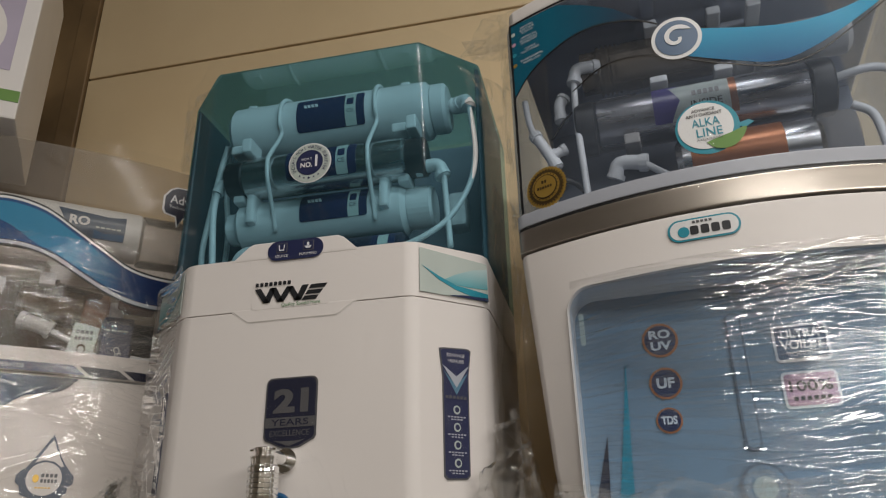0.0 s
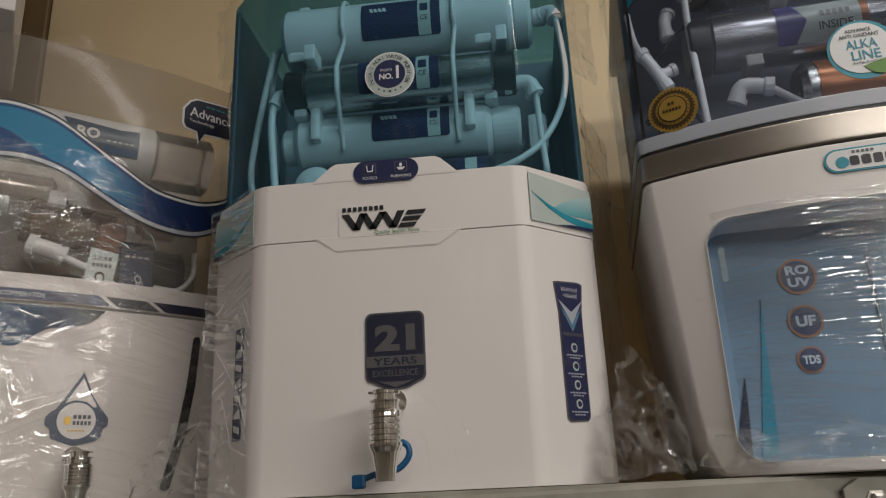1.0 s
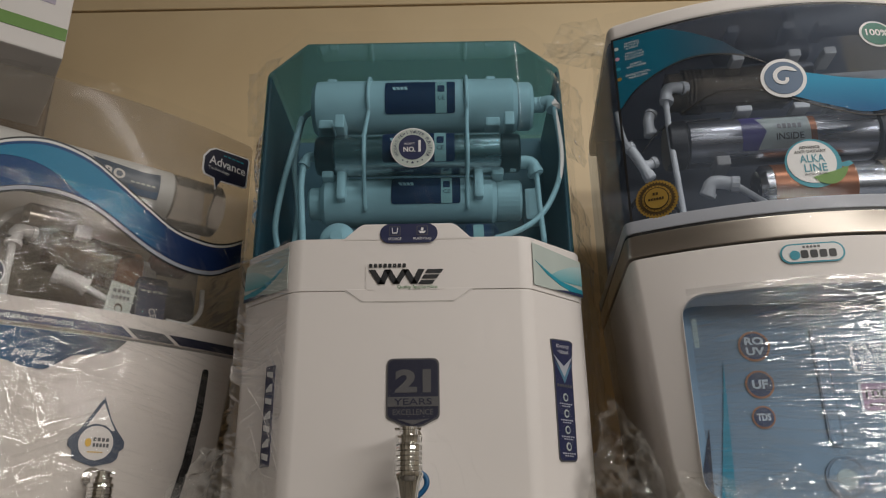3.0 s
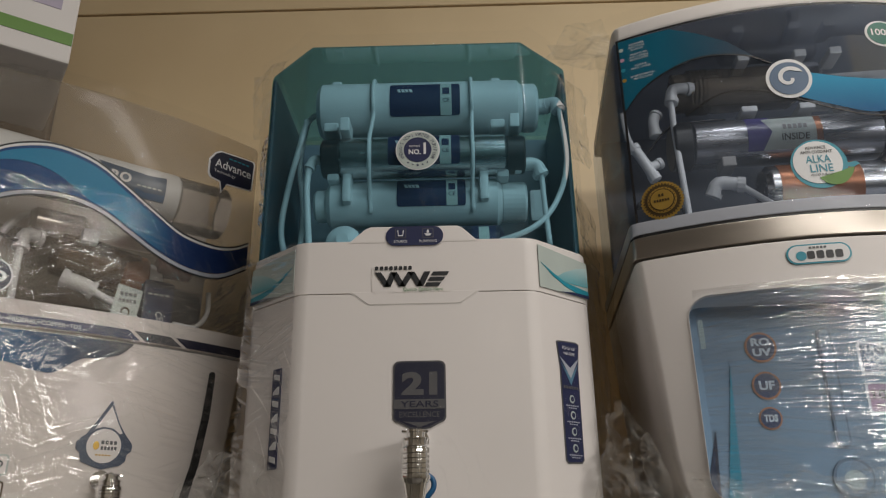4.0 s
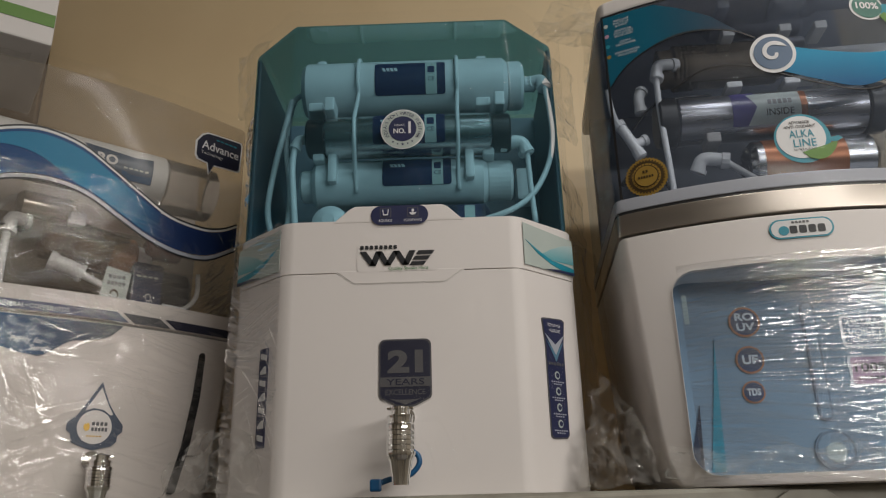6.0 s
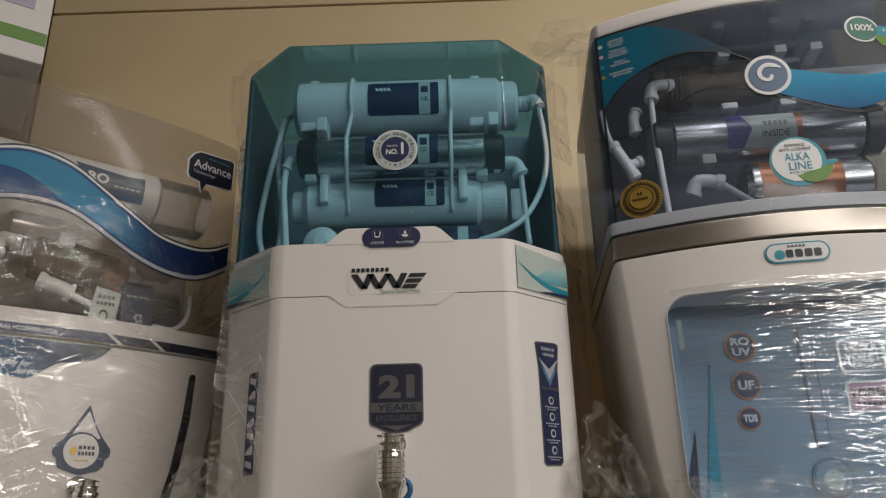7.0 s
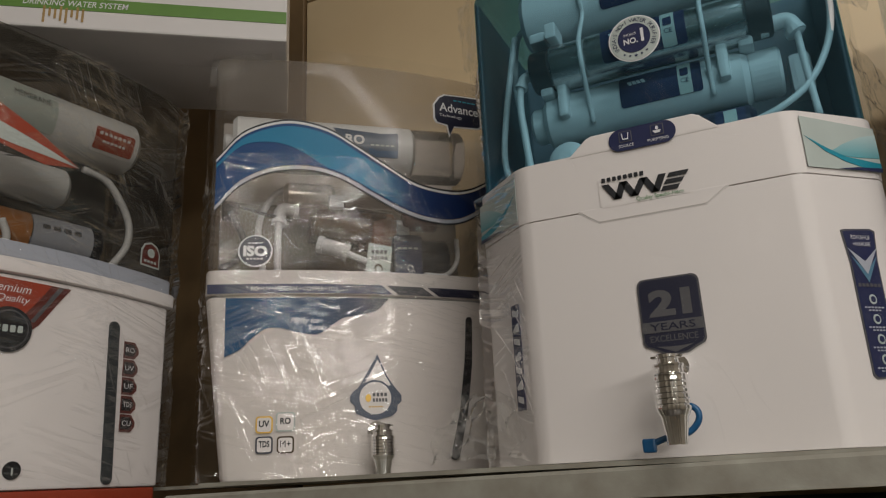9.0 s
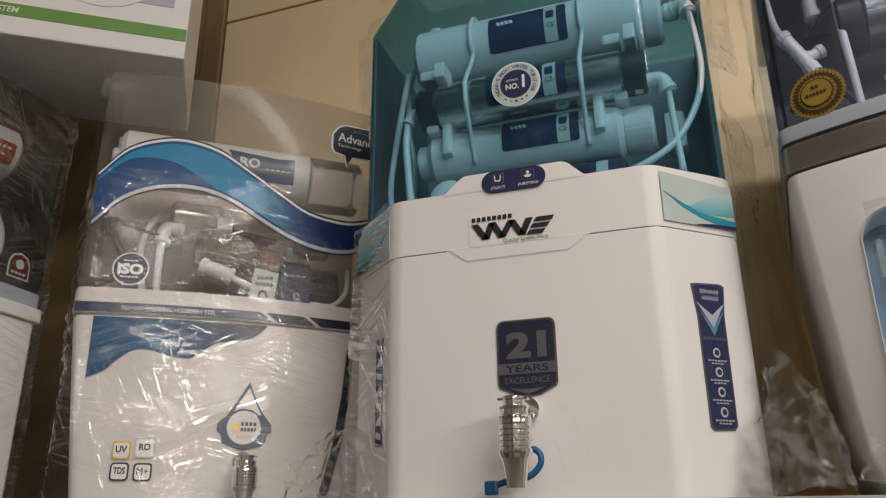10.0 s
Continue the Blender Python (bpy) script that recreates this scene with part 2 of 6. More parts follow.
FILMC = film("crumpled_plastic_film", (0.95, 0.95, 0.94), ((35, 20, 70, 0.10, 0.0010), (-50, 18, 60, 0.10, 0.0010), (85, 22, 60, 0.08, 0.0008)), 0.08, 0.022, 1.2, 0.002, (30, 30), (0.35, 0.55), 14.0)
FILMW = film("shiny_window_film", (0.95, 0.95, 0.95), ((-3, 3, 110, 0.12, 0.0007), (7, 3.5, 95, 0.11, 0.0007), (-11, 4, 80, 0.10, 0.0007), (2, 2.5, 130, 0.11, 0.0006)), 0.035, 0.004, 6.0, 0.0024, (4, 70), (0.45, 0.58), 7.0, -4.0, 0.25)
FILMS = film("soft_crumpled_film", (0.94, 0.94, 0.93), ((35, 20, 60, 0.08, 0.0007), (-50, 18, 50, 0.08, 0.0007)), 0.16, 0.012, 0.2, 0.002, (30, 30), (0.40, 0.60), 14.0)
# darker tint, so these flaps deepen the shade in the gap between purifiers
FILMD = film("shade_tinted_film", (0.88, 0.86, 0.82), ((60, 16, 60, 0.09, 0.0009), (-40, 18, 60, 0.09, 0.0009), (88, 9, 60, 0.06, 0.0008)), 0.10, 0.003, 1.0, 0.002, (22, 22), (0.38, 0.58), 12.0)
BAND_BLUE = fade("blue_wave_print", (0.010, 0.065, 0.20), (0.008, 0.025, 0.10), 0, -0.02, 0.12)
BAND_SKY = fade("sky_wave_print", (0.02, 0.22, 0.40), (0.008, 0.033, 0.12), 0, 0.015, 0.085)
SWOOSH = fade("blue_swoosh_print", (0.006, 0.075, 0.18), (0.085, 0.085, 0.10), 0, -0.09, 0.04)
TEALF = fade("teal_corner_print", (0.005, 0.11, 0.18), (0.02, 0.045, 0.08), 0, -0.15, -0.07)
RIBBON = fade("blue_ribbon_print", (0.02, 0.27, 0.47), (0.012, 0.11, 0.26), 2, 0.435, 0.395)
RIM = paint("orange_print", (0.50, 0.17, 0.05), 0.35, 0.05, 20.0)
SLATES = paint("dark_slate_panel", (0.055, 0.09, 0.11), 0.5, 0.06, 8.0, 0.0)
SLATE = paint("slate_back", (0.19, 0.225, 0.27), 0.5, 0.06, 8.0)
SLATEB = paint("blue_slate_back", (0.19, 0.21, 0.255), 0.5, 0.06, 10.0)
SOOT = paint("charcoal_back", (0.05, 0.05, 0.048), 0.5, 0.06, 10.0)
COPPER = paint("dull_copper_band", (0.30, 0.14, 0.07), 0.4, 0.08, 20.0)
AMBER = paint("orange_foil_label", (0.60, 0.25, 0.08), 0.3, 0.06, 20.0, metal=0.25)
PITH = paint("tan_filter_core", (0.40, 0.32, 0.22), 0.7, 0.08, 30.0)
STEELB = paint("steel_blue_point", (0.10, 0.22, 0.32), 0.35, 0.04, 20.0)
DUSK = clear("brown_smoke_cover", (0.62, 0.60, 0.56), 0.08, 0.05, (0.30, 0.27, 0.23), ior=1.4, gain=0.3, streak=(0.15, 0.15, 0.15))
UMBER = paint("umber_back_shade", (0.24, 0.205, 0.16), 0.55, 0.08, 10.0)
CLEARE = clear("frosted_end_cap", (0.90, 0.88, 0.86), 0.15, 0.26, (0.7, 0.67, 0.63), streak=(0.1, 0.1, 0.1))


# ---- mesh tools ----
def part(name, bm, material, parent, label="", smooth=False):
    me = bpy.data.meshes.new(name)
    if smooth:
        for fc in bm.faces:
            fc.smooth = True
    bm.to_mesh(me), bm.free()
    me.materials.append(material)
    ob = new(name, me)
    if parent:
        ob.parent = parent
    return tagged(ob, label)


def thing(name, m, label, category, group="", kind=""):
    ob = new(name)
    ob.empty_display_size = 0.05
    ob.matrix_world = m
    return tagged(ob, label, category, group, kind)


def bevel(bm, width, seg=2, angle=30):
    edges = [e for e in bm.edges if len(e.link_faces) == 2 and e.calc_face_angle(0) > radians(angle)]
    if edges and width:
        bmesh.ops.bevel(bm, geom=edges, offset=width, segments=seg, profile=0.6, affect="EDGES", clamp_overlap=True)
    return bm


def block(x0, x1, y0, y1, z0, z1, round_=0.0, seg=2):
    bm = bmesh.new()
    bmesh.ops.create_cube(bm, size=1, matrix=Matrix.Translation(((x0 + x1) / 2, (y0 + y1) / 2, (z0 + z1) / 2)) @ Matrix.Diagonal((x1 - x0, y1 - y0, z1 - z0, 1)))
    return bevel(bm, round_, seg)


def prism(outline, z0, z1, round_=0.0, seg=2, axis="z", drop_caps=(), drop_sides=()):
    """An outline in the plane across the axis, drawn out from z0 to z1."""
    at = (lambda p, h: (p[0], p[1], h)) if axis == "z" else (lambda p, h: (p[0], h, p[1]))
    bm = bmesh.new()
    low, high = [bm.verts.new(at(p, z0)) for p in outline], [bm.verts.new(at(p, z1)) for p in outline]
    if "low" not in drop_caps:
        bm.faces.new(low[::-1])
    if "high" not in drop_caps:
        bm.faces.new(high)
    for i in range(len(outline)):
        if i not in drop_sides:
            j = (i + 1) % len(outline)
            bm.faces.new((low[i], low[j], high[j], high[i]))
    bmesh.ops.recalc_face_normals(bm, faces=bm.faces[:])
    return bevel(bm, round_, seg)


def soft_prism(outline, z0, z1, side, rim, seg=4):
    """A prism whose upright edges are rounded more than its rims."""
    bm = prism(outline, z0, z1)
    up = [e for e in bm.edges if abs(e.verts[0].co.z - e.verts[1].co.z) > 1e-5]
    bmesh.ops.bevel(bm, geom=up, offset=side, segments=seg, profile=0.5, affect="EDGES", clamp_overlap=True)
    return bevel(bm, rim, 2, 50)


def glide(points, steps=6):
    """Points along a smooth curve through the given ones."""
    p = [Vector(q) for q in points]
    p = [2 * p[0] - p[1], *p, 2 * p[-1] - p[-2]]
    out = []
    for a, b, c, d in zip(p, p[1:], p[2:], p[3:]):
        for k in range(steps):
            t = k / steps
            out.append(0.5 * (2 * b + (c - a) * t + (2 * a - 5 * b + 4 * c - d) * t * t + (3 * b - a - 3 * c + d) * t**3))
    return out + [p[-2]]


def hose(points, r, seg=10, steps=6):
    path = glide(points, steps) if steps > 1 else [Vector(q) for q in points]
    bm, rings, side = bmesh.new(), [], None
    for i, q in enumerate(path):
        way = (path[min(i + 1, len(path) - 1)] - path[max(i - 1, 0)]).normalized()
        side = (side - way * side.dot(way)).normalized() if side else way.orthogonal().normalized()
        up = way.cross(side)
        rings.append([bm.verts.new(q + r * (math.cos(a) * side + math.sin(a) * up)) for a in np.linspace(0, 2 * math.pi, seg, endpoint=False)])
    for a, b in zip(rings, rings[1:]):
        for i in range(seg):
            bm.faces.new((a[i], a[(i + 1) % seg], b[(i + 1) % seg], b[i]))
    bm.faces.new(rings[0][::-1]), bm.faces.new(rings[-1])
    return bm


def lathe(profile, m=None, seg=28, flute=0.0, flutes=0):
    """A profile of (radius, height) turned round the z axis, then laid at m."""
    bm, rings = bmesh.new(), []
    for r, h in profile:
        ring = []
        for k in range(seg):
            a = 2 * math.pi * k / seg
            rr = r * (1 + (flute * math.cos(flutes * a) if flutes else 0))
            ring.append(bm.verts.new((rr * math.cos(a), rr * math.sin(a), h)))
        rings.append(ring)
    for a, b in zip(rings, rings[1:]):
        for i in range(seg):
            bm.faces.new((a[i], a[(i + 1) % seg], b[(i + 1) % seg], b[i]))
    bm.faces.new(rings[0][::-1]), bm.faces.new(rings[-1])
    if m:
        bmesh.ops.transform(bm, matrix=m, verts=bm.verts[:])
    bmesh.ops.recalc_face_normals(bm, faces=bm.faces[:])
    return bm


def rod(x0, x1, y, z, r, lip=0.003, seg=28):
    """A closed cylinder lying along x with eased ends."""
    n = x1 - x0
    return lathe([(r - lip, 0), (r, lip), (r, n - lip), (r - lip, n)], Matrix.Translation((x0, y, z)) @ pose(0, 0, 0, 0, 90, 0), seg)


def auto_smooth(ob, degrees=35):
    for fc in ob.data.polygons:
        fc.use_smooth = True
    bm = bmesh.new()
    bm.from_mesh(ob.data)
    for e in bm.edges:
        e.smooth = len(e.link_faces) == 2 and e.calc_face_angle(0) < radians(degrees)
    bm.to_mesh(ob.data), bm.free()
    wn = ob.modifiers.new("even_normals", "WEIGHTED_NORMAL")
    wn.keep_sharp, wn.weight = True, 90
    return ob


# ---- surfaces on which prints lie: (u across, v up, d proud) ----
def flat(y=0.0, x0=0.0):
    return lambda u, v, d: (x0 + u, y - d, v)


def bowed(half, sag, back=0.0):
    def at(u, v, d):
        slope = 2 * sag * u / half**2
        k = 1 / math.hypot(1, slope)
        return (u + d * slope * k, sag * (u / half) ** 2 + back - d * k, v)
    return at


def slanted(x0, y0, x1, y1):
    n = math.hypot(x1 - x0, y1 - y0)
    ex, ey = (x1 - x0) / n, (y1 - y0) / n
    s = 1 if ex > 0 else -1
    return lambda u, v, d: (x0 + ex * u + s * ey * d, y0 + ey * u - abs(ex) * d, v)


def drum(y, z, r):
    """The front of a cylinder lying along x."""
    return lambda u, v, d: (u, y - math.sqrt(max((r + d) ** 2 - (v - z) ** 2, 1e-8)), v)


def decal(name, surface, outline, material, parent, off=0.0004, thick=0.0005, step=0.012, label=""):
    bm = bmesh.new()
    bm.faces.new([bm.verts.new((u, v, 1)) for u, v in outline])
    us = [u for u, v in outline]
    vs = [v for u, v in outline]
    for axis, lo, hi in ((0, min(us), max(us)), (1, min(vs), max(vs))):
        k = lo + step
        while step and k < hi - 1e-5:
            no = (1, 0, 0) if axis == 0 else (0, 1, 0)
            bmesh.ops.bisect_plane(bm, geom=bm.verts[:] + bm.edges[:] + bm.faces[:], plane_co=(k, 0, 0) if axis == 0 else (0, k, 0), plane_no=no)
            k += step
    ext = bmesh.ops.extrude_face_region(bm, geom=bm.faces[:])
    for v in ext["geom"]:
        if isinstance(v, bmesh.types.BMVert):
            v.co.z = 0
    bmesh.ops.triangulate(bm, faces=[fc for fc in bm.faces if len(fc.verts) > 4])
    for v in bm.verts:
        v.co = surface(v.co.x, v.co.y, off + thick * v.co.z)
    bmesh.ops.recalc_face_normals(bm, faces=bm.faces[:])
    if step:
        for fc in bm.faces:
            fc.smooth = True
        for e in bm.edges:
            e.smooth = len(e.link_faces) == 2 and e.calc_face_angle(0) < radians(35)
    return part(name, bm, material, parent, label)


def disc(u, v, ru, rv=None, n=36, a0=0.0, a1=360.0):
    return [(u + ru * math.cos(radians(a)), v + (rv or ru) * math.sin(radians(a))) for a in np.linspace(a0, a1, n, endpoint=a1 - a0 < 359)]


def pane(u0, u1, v0, v1, r=0.004, n=5):
    """A rectangle with rounded corners."""
    out = []
    for cu, cv, a in ((u1 - r, v1 - r, 0), (u0 + r, v1 - r, 90), (u0 + r, v0 + r, 180), (u1 - r, v0 + r, 270)):
        out += [(cu + r * math.cos(radians(a + k * 90 / n)), cv + r * math.sin(radians(a + k * 90 / n))) for k in range(n + 1)]
    return out


def lettering(words, surface, u, v, height, material, parent, width=None, turn=0.0, off=0.0012, bold=0.0, shear=0.0, thick=0.0):
    cu = bpy.data.curves.new("lettering", "FONT")
    cu.body, cu.size, cu.offset, cu.shear, cu.resolution_u = words, 1.0, bold, shear, 3
    cu.align_x = "CENTER"
    tmp = bpy.data.objects.new("lettering", cu)
    me = bpy.data.meshes.new_from_object(tmp)
    bpy.data.objects.remove(tmp), bpy.data.curves.remove(cu)
    me.name = "lettering"
    xs, ys = [p.co.x for p in me.vertices], [p.co.y for p in me.vertices]
    x0, x1, y0, y1 = min(xs), max(xs), min(ys), max(ys)
    k = height / (y1 - y0)
    kx = width / (x1 - x0) if width else k
    c, s = math.cos(radians(turn)), math.sin(radians(turn))
    for p in me.vertices:
        a, b = (p.co.x - (x0 + x1) / 2) * kx, (p.co.y - (y0 + y1) / 2) * k
        p.co = surface(u + a * c - b * s, v + a * s + b * c, off)
    me.materials.append(material)
    ob = new("lettering", me)
    ob.parent = parent
    return ob


def ring_lettering(words, surface, u, v, r, height, material, parent, a0, a1, off=0.0014):
    """Letters set one by one round a circle, clockwise from a0 to a1 degrees."""
    for ch, a in zip(words, np.linspace(a0, a1, len(words))):
        if ch != " ":
            lettering(ch, surface, u + r * math.cos(radians(a)), v + r * math.sin(radians(a)), height * (0.45 if ch in ".'" else 1), material, parent, None, a - 90, off)


def bars(surface, u0, u1, v, height, material, parent, n=5, off=0.0012, name="print_bar", gap=0.3):
    """Plain bars in place of small print or a mark."""
    w = (u1 - u0) / n
    for i in range(n):
        decal(name, surface, pane(u0 + i * w, u0 + (i + 1 - gap) * w, v - height / 2, v + height / 2, min(height, w * (1 - gap)) * 0.2, 2), material, parent, off, 0.0003, 0)


def crumple(p, seed, size, amount):
    q = Vector(p) * size + Vector((seed * 7.1, seed * 3.3, seed * 1.7))
    return amount * (1 - 2 * abs(noise.noise(q))) + 0.5 * amount * (1 - 2 * abs(noise.noise(q * 2.3)))


def crease(run, z, seed, fine, aspect, sparse=0.5):
    """Sharp sloping creases that come and go, over a slow swell."""
    a = Vector(((run + 0.35 * z) * aspect[0] * fine, (z - 0.22 * run) * aspect[1] * fine, seed * 5.3))
    b = Vector(((run - 0.2 * z) * aspect[0] * fine * 1.7, (z + 0.12 * run) * aspect[1] * fine * 1.9, seed * 9.1))
    gate = min(max(sparse + 1.8 * noise.noise(Vector((run * 12, z * 12, seed * 2.7))), 0.06), 1.0)
    sharp = 1 - 2.6 * abs(noise.noise(a))
    return gate * (sharp + 0.45 * (1 - 2.6 * abs(noise.noise(b)))) + 0.5 * noise.noise(Vector((run * 9, z * 9, seed)))


def sheet(rows):
    """A mesh through a grid of points, open at its rims."""
    bm = bmesh.new()
    vs = [[bm.verts.new(p) for p in row] for row in rows]
    for a, b in zip(vs, vs[1:]):
        for i in range(len(a) - 1):
            bm.faces.new((a[i], a[i + 1], b[i + 1], b[i]))
    return bm


def wrap(outline, z0, z1, parent, seed, material, loose, fine, aspect, nz=70, step=0.006, label="", rough=0.0006, sparse=lambda u, v: 0.5):
    """Film drawn round a plan outline (open at the back), with folds; loose(u, v) says how far it stands off."""
    path = [Vector((*p, 0)) for p in outline]
    pts = []
    for a, b in zip(path, path[1:]):
        n = max(int((b - a).length / step), 1)
        pts += [a.lerp(b, k / n) for k in range(n)]
    pts.append(path[-1])
    rows = []
    for j in range(nz + 1):
        v = j / nz
        z = z0 + (z1 - z0) * v
        row = []
        for i, p in enumerate(pts):
            u = i / (len(pts) - 1)
            way = (pts[min(i + 2, len(pts) - 1)] - pts[max(i - 2, 0)]).normalized()
            out = Vector((way.y, -way.x, 0))
            far = loose(u, v)
            run = i * step
            fold = crease(run, z, seed, fine, aspect, sparse(u, v))
            q = p + out * (0.0025 + far * (0.5 + 0.5 * fold) + rough * fold)
            row.append((q.x, q.y, z + 0.1 * far * fold))
        rows.append(row)
    ob = part("plastic_wrap", sheet(rows), material, parent, label, smooth=True)
    ob.visible_shadow = False
    return ob


def scrap(points, parent, seed, name="loose_film", amount=0.012, n=26, label="", material=None):
    """A crumpled flap of film between four corners."""
    a, b, c, d = (Vector(p) for p in points)
    nrm = (b - a).cross(d - a).normalized()
    rows = []
    for j in range(n + 1):
        row = []
        for i in range(n + 1):
            u, v = i / n, j / n
            p = (a.lerp(b, u)).lerp(d.lerp(c, u), v)
            k = crumple(p, seed, 28, amount) + crumple(p, seed + 3, 70, amount * 0.35)
            wob = Vector((noise.noise(p * 40 + Vector((seed, 0, 0))), noise.noise(p * 40 + Vector((0, seed, 0))), noise.noise(p * 40 + Vector((0, 0, seed))))) * 0.004
            row.append(p + nrm * k + wob)
        rows.append(row)
    ob = part(name, sheet(rows), material or FILMC, parent, label, smooth=True)
    ob.visible_shadow = material is not None
    return ob


def elbow(points, r, parent, name="elbow_fitting", material=None):
    """A push-in elbow: a bent sleeve with a collar at each end."""
    ob = part(name, hose(points, r, 12, 4), material or TUBEW, parent, smooth=True)
    for a, b in ((points[0], points[1]), (points[-1], points[-2])):
        a, b = Vector(a), Vector(b)
        part("collar", hose([a, a.lerp(b, 0.3)], r * 1.22, 12, 1), material or TUBEW, ob)
    return ob


def filter_cartridge(x0, x1, y, z, r, parent, material, name="filter_cartridge", caps=None, cap_len=0.012, cap_r=1.06):
    ob = auto_smooth(part(name, rod(x0, x1, y, z, r, 0.006, 32), material, parent))
    if caps:
        for a, b in ((x0 - cap_len, x0 + 0.004), (x1 - 0.004, x1 + cap_len)):
            auto_smooth(part("end_cap", rod(a, b, y, z, r * cap_r, 0.002, 28), caps, ob))
    return ob


def tap(parent, u, y, z0, z1, front_y, tail=True):
    """A chrome tap hanging before the front: cap, ribbed body, nozzle and stem."""
    h = z1 - z0
    m = Matrix.Translation((u, y, z0))
    prof = [(0.0062, 0), (0.0078, 0.0), (0.0082, 0.10 * h), (0.0105, 0.30 * h), (0.0118, 0.33 * h), (0.0126, 0.36 * h)]
    for k in range(5):
        b = 0.37 + 0.062 * k
        prof += [(0.0134, (b + 0.008) * h), (0.0134, (b + 0.046) * h), (0.0120, (b + 0.050) * h), (0.0120, (b + 0.060) * h)]
    prof += [(0.0134, 0.69 * h), (0.0134, 0.755 * h), (0.0126, 0.775 * h), (0.0112, 0.785 * h), (0.0112, 0.85 * h), (0.0120, 0.86 * h), (0.0120, 0.885 * h), (0.0085, 0.895 * h), (0.0085, 0.95 * h), (0.0098, 0.955 * h), (0.0098, 0.99 * h), (0.0080, h)]
    t = auto_smooth(part("tap", lathe(prof, m, 64, 0.022, 18), CHROME, parent, "ribbed chrome tap"), 50)
    part("lug", block(u - 0.0125, u + 0.0125, y - 0.004, y + 0.004, z0 + 0.955 * h, z0 + 0.985 * h, 0.001), CHROME, t)
    stem = lathe([(0.006, 0), (0.006, front_y - y - 0.004), (0.011, front_y - y - 0.004), (0.011, front_y - y - 0.0005)], Matrix.Translation((u, y, z0 + 0.93 * h)) @ pose(0, 0, 0, -90, 0, 0), 20)
    part("stem", stem, CHROME, t)
    return t


# ---- setting ----
def wall_sheet(name, x0, x1, y0, y1, z0, z1, material, label="", round_=0.0):
    return tagged(part(name, block(x0, x1, y0, y1, z0, z1, round_), material, None, label), kind="structure", category="wall")


wall_sheet("wall_north", -2.6, 2.6, 0.462, 0.58, 0, 3.0, SEAM, "cream wall behind laminate boards")
for x0, x1, z0, z1, mt, nm in (
    (-0.700, 1.05, 1.2, 2.527, WALL, "cream laminate wall board"), (1.053, 2.6, 1.2, 2.527, WALL, "cream laminate wall board"),
    (-0.700, 2.6, 2.532, 3.0, WALL, "cream laminate wall board above the joint"), (-2.6, -0.752, 1.2, 3.0, WALL2, "brown stained wall board, its shade put into the colour"),
    (-2.6, 2.6, 0.0, 1.197, WALL2, "brown wall board below the shelf")):
    tagged(part("wall_board", block(x0, x1, 0.450, 0.462, z0, z1, 0.0015, 1), mt, None, nm), category="wall", kind="structure")
tagged(part("trim", block(-0.749, -0.703, 0.444, 0.462, 1.2, 3.0, 0.002, 1), WALL2, None, "brown upright batten over a board joint"), category="trim", kind="structure")
wall_sheet("wall_south", -2.6, 2.6, -3.6, -3.5, 0, 3.0, ROOM, "plain tan plaster wall")
wall_sheet("wall_west", -2.7, -2.6, -3.6, 0.58, 0, 3.0, ROOM, "plain tan plaster wall")
wall_sheet("wall_east", 2.6, 2.7, -3.6, 0.58, 0, 3.0, ROOM, "plain tan plaster wall")
tagged(part("floor", block(-2.7, 2.7, -3.6, 0.58, -0.1, 0), FLOOR, None, "grey tiled shop floor"), category="floor", kind="structure")
tagged(part("ceiling", block(-2.7, 2.7, -3.6, 0.58, 3.0, 3.1), ROOM, None, "plain tan ceiling"), category="ceiling", kind="structure")
for tx, ty, turn, watts in TUBES:
    fx = thing("tube_light", pose(tx, ty, 3.0, 0, 0, turn), "white ceiling batten with a fluorescent tube", "lamp", "ceiling tube lights")
    part("housing", block(-0.62, 0.62, -0.03, 0.03, -0.05, 0.0, 0.006), WHITE2, fx)
# housing and hangers of the added, unseen light box
lb_ = thing("added_light_box", look(BOX_AT, BOX_TO), "unseen hanging light box added for the light from the right", "lamp")
part("housing", block(-0.93, 0.93, -0.18, 0.18, 0.01, 0.09, 0.01), WHITE2, lb_)
for hx in (-0.75, 0.75):
    part("hanger", hose([(hx, 0.17, 0.05), (hx, 0.45, 0.10), (hx, 0.735, 0.15)], 0.004, 8, 3), BOLT, lb_)

# steel rack with the shelf on which the purifiers stand
BASE = 1.578
SLOPE = 0.7
rack = thing("shelf_rack", pose(0, 0, 0), "olive-grey painted steel shelf rack with bolted beams", "shelf")
b = block(-0.50, 1.3, -0.022, 0.44, -0.004, 0.0, 0.0, 1)
bmesh.ops.transform(b, matrix=pose(0, 0, BASE - 0.0005), verts=b.verts[:])
part("shelf_plate", b, STEEL, rack)
part("shelf_plate", block(-0.72, -0.503, 0.085, 0.44, BASE - 0.0045, BASE - 0.0005), STEEL, rack)
beam_out = [(-0.034, -0.003), (-0.031, 0.0), (-0.022, 0.0), (-0.022, -0.003), (-0.0315, -0.003), (-0.0315, -0.024), (-0.034, -0.024)]
bm0 = bmesh.new()
ends = [[bm0.verts.new((x, y, z)) for y, z in beam_out] for x in (-0.535, 1.3)]
for i in range(len(beam_out)):
    j = (i + 1) % len(beam_out)
    bm0.faces.new((ends[0][i], ends[0][j], ends[1][j], ends[1][i]))
bm0.faces.new(ends[0][::-1]), bm0.faces.new(ends[1])
bmesh.ops.recalc_face_normals(bm0, faces=bm0.faces[:])
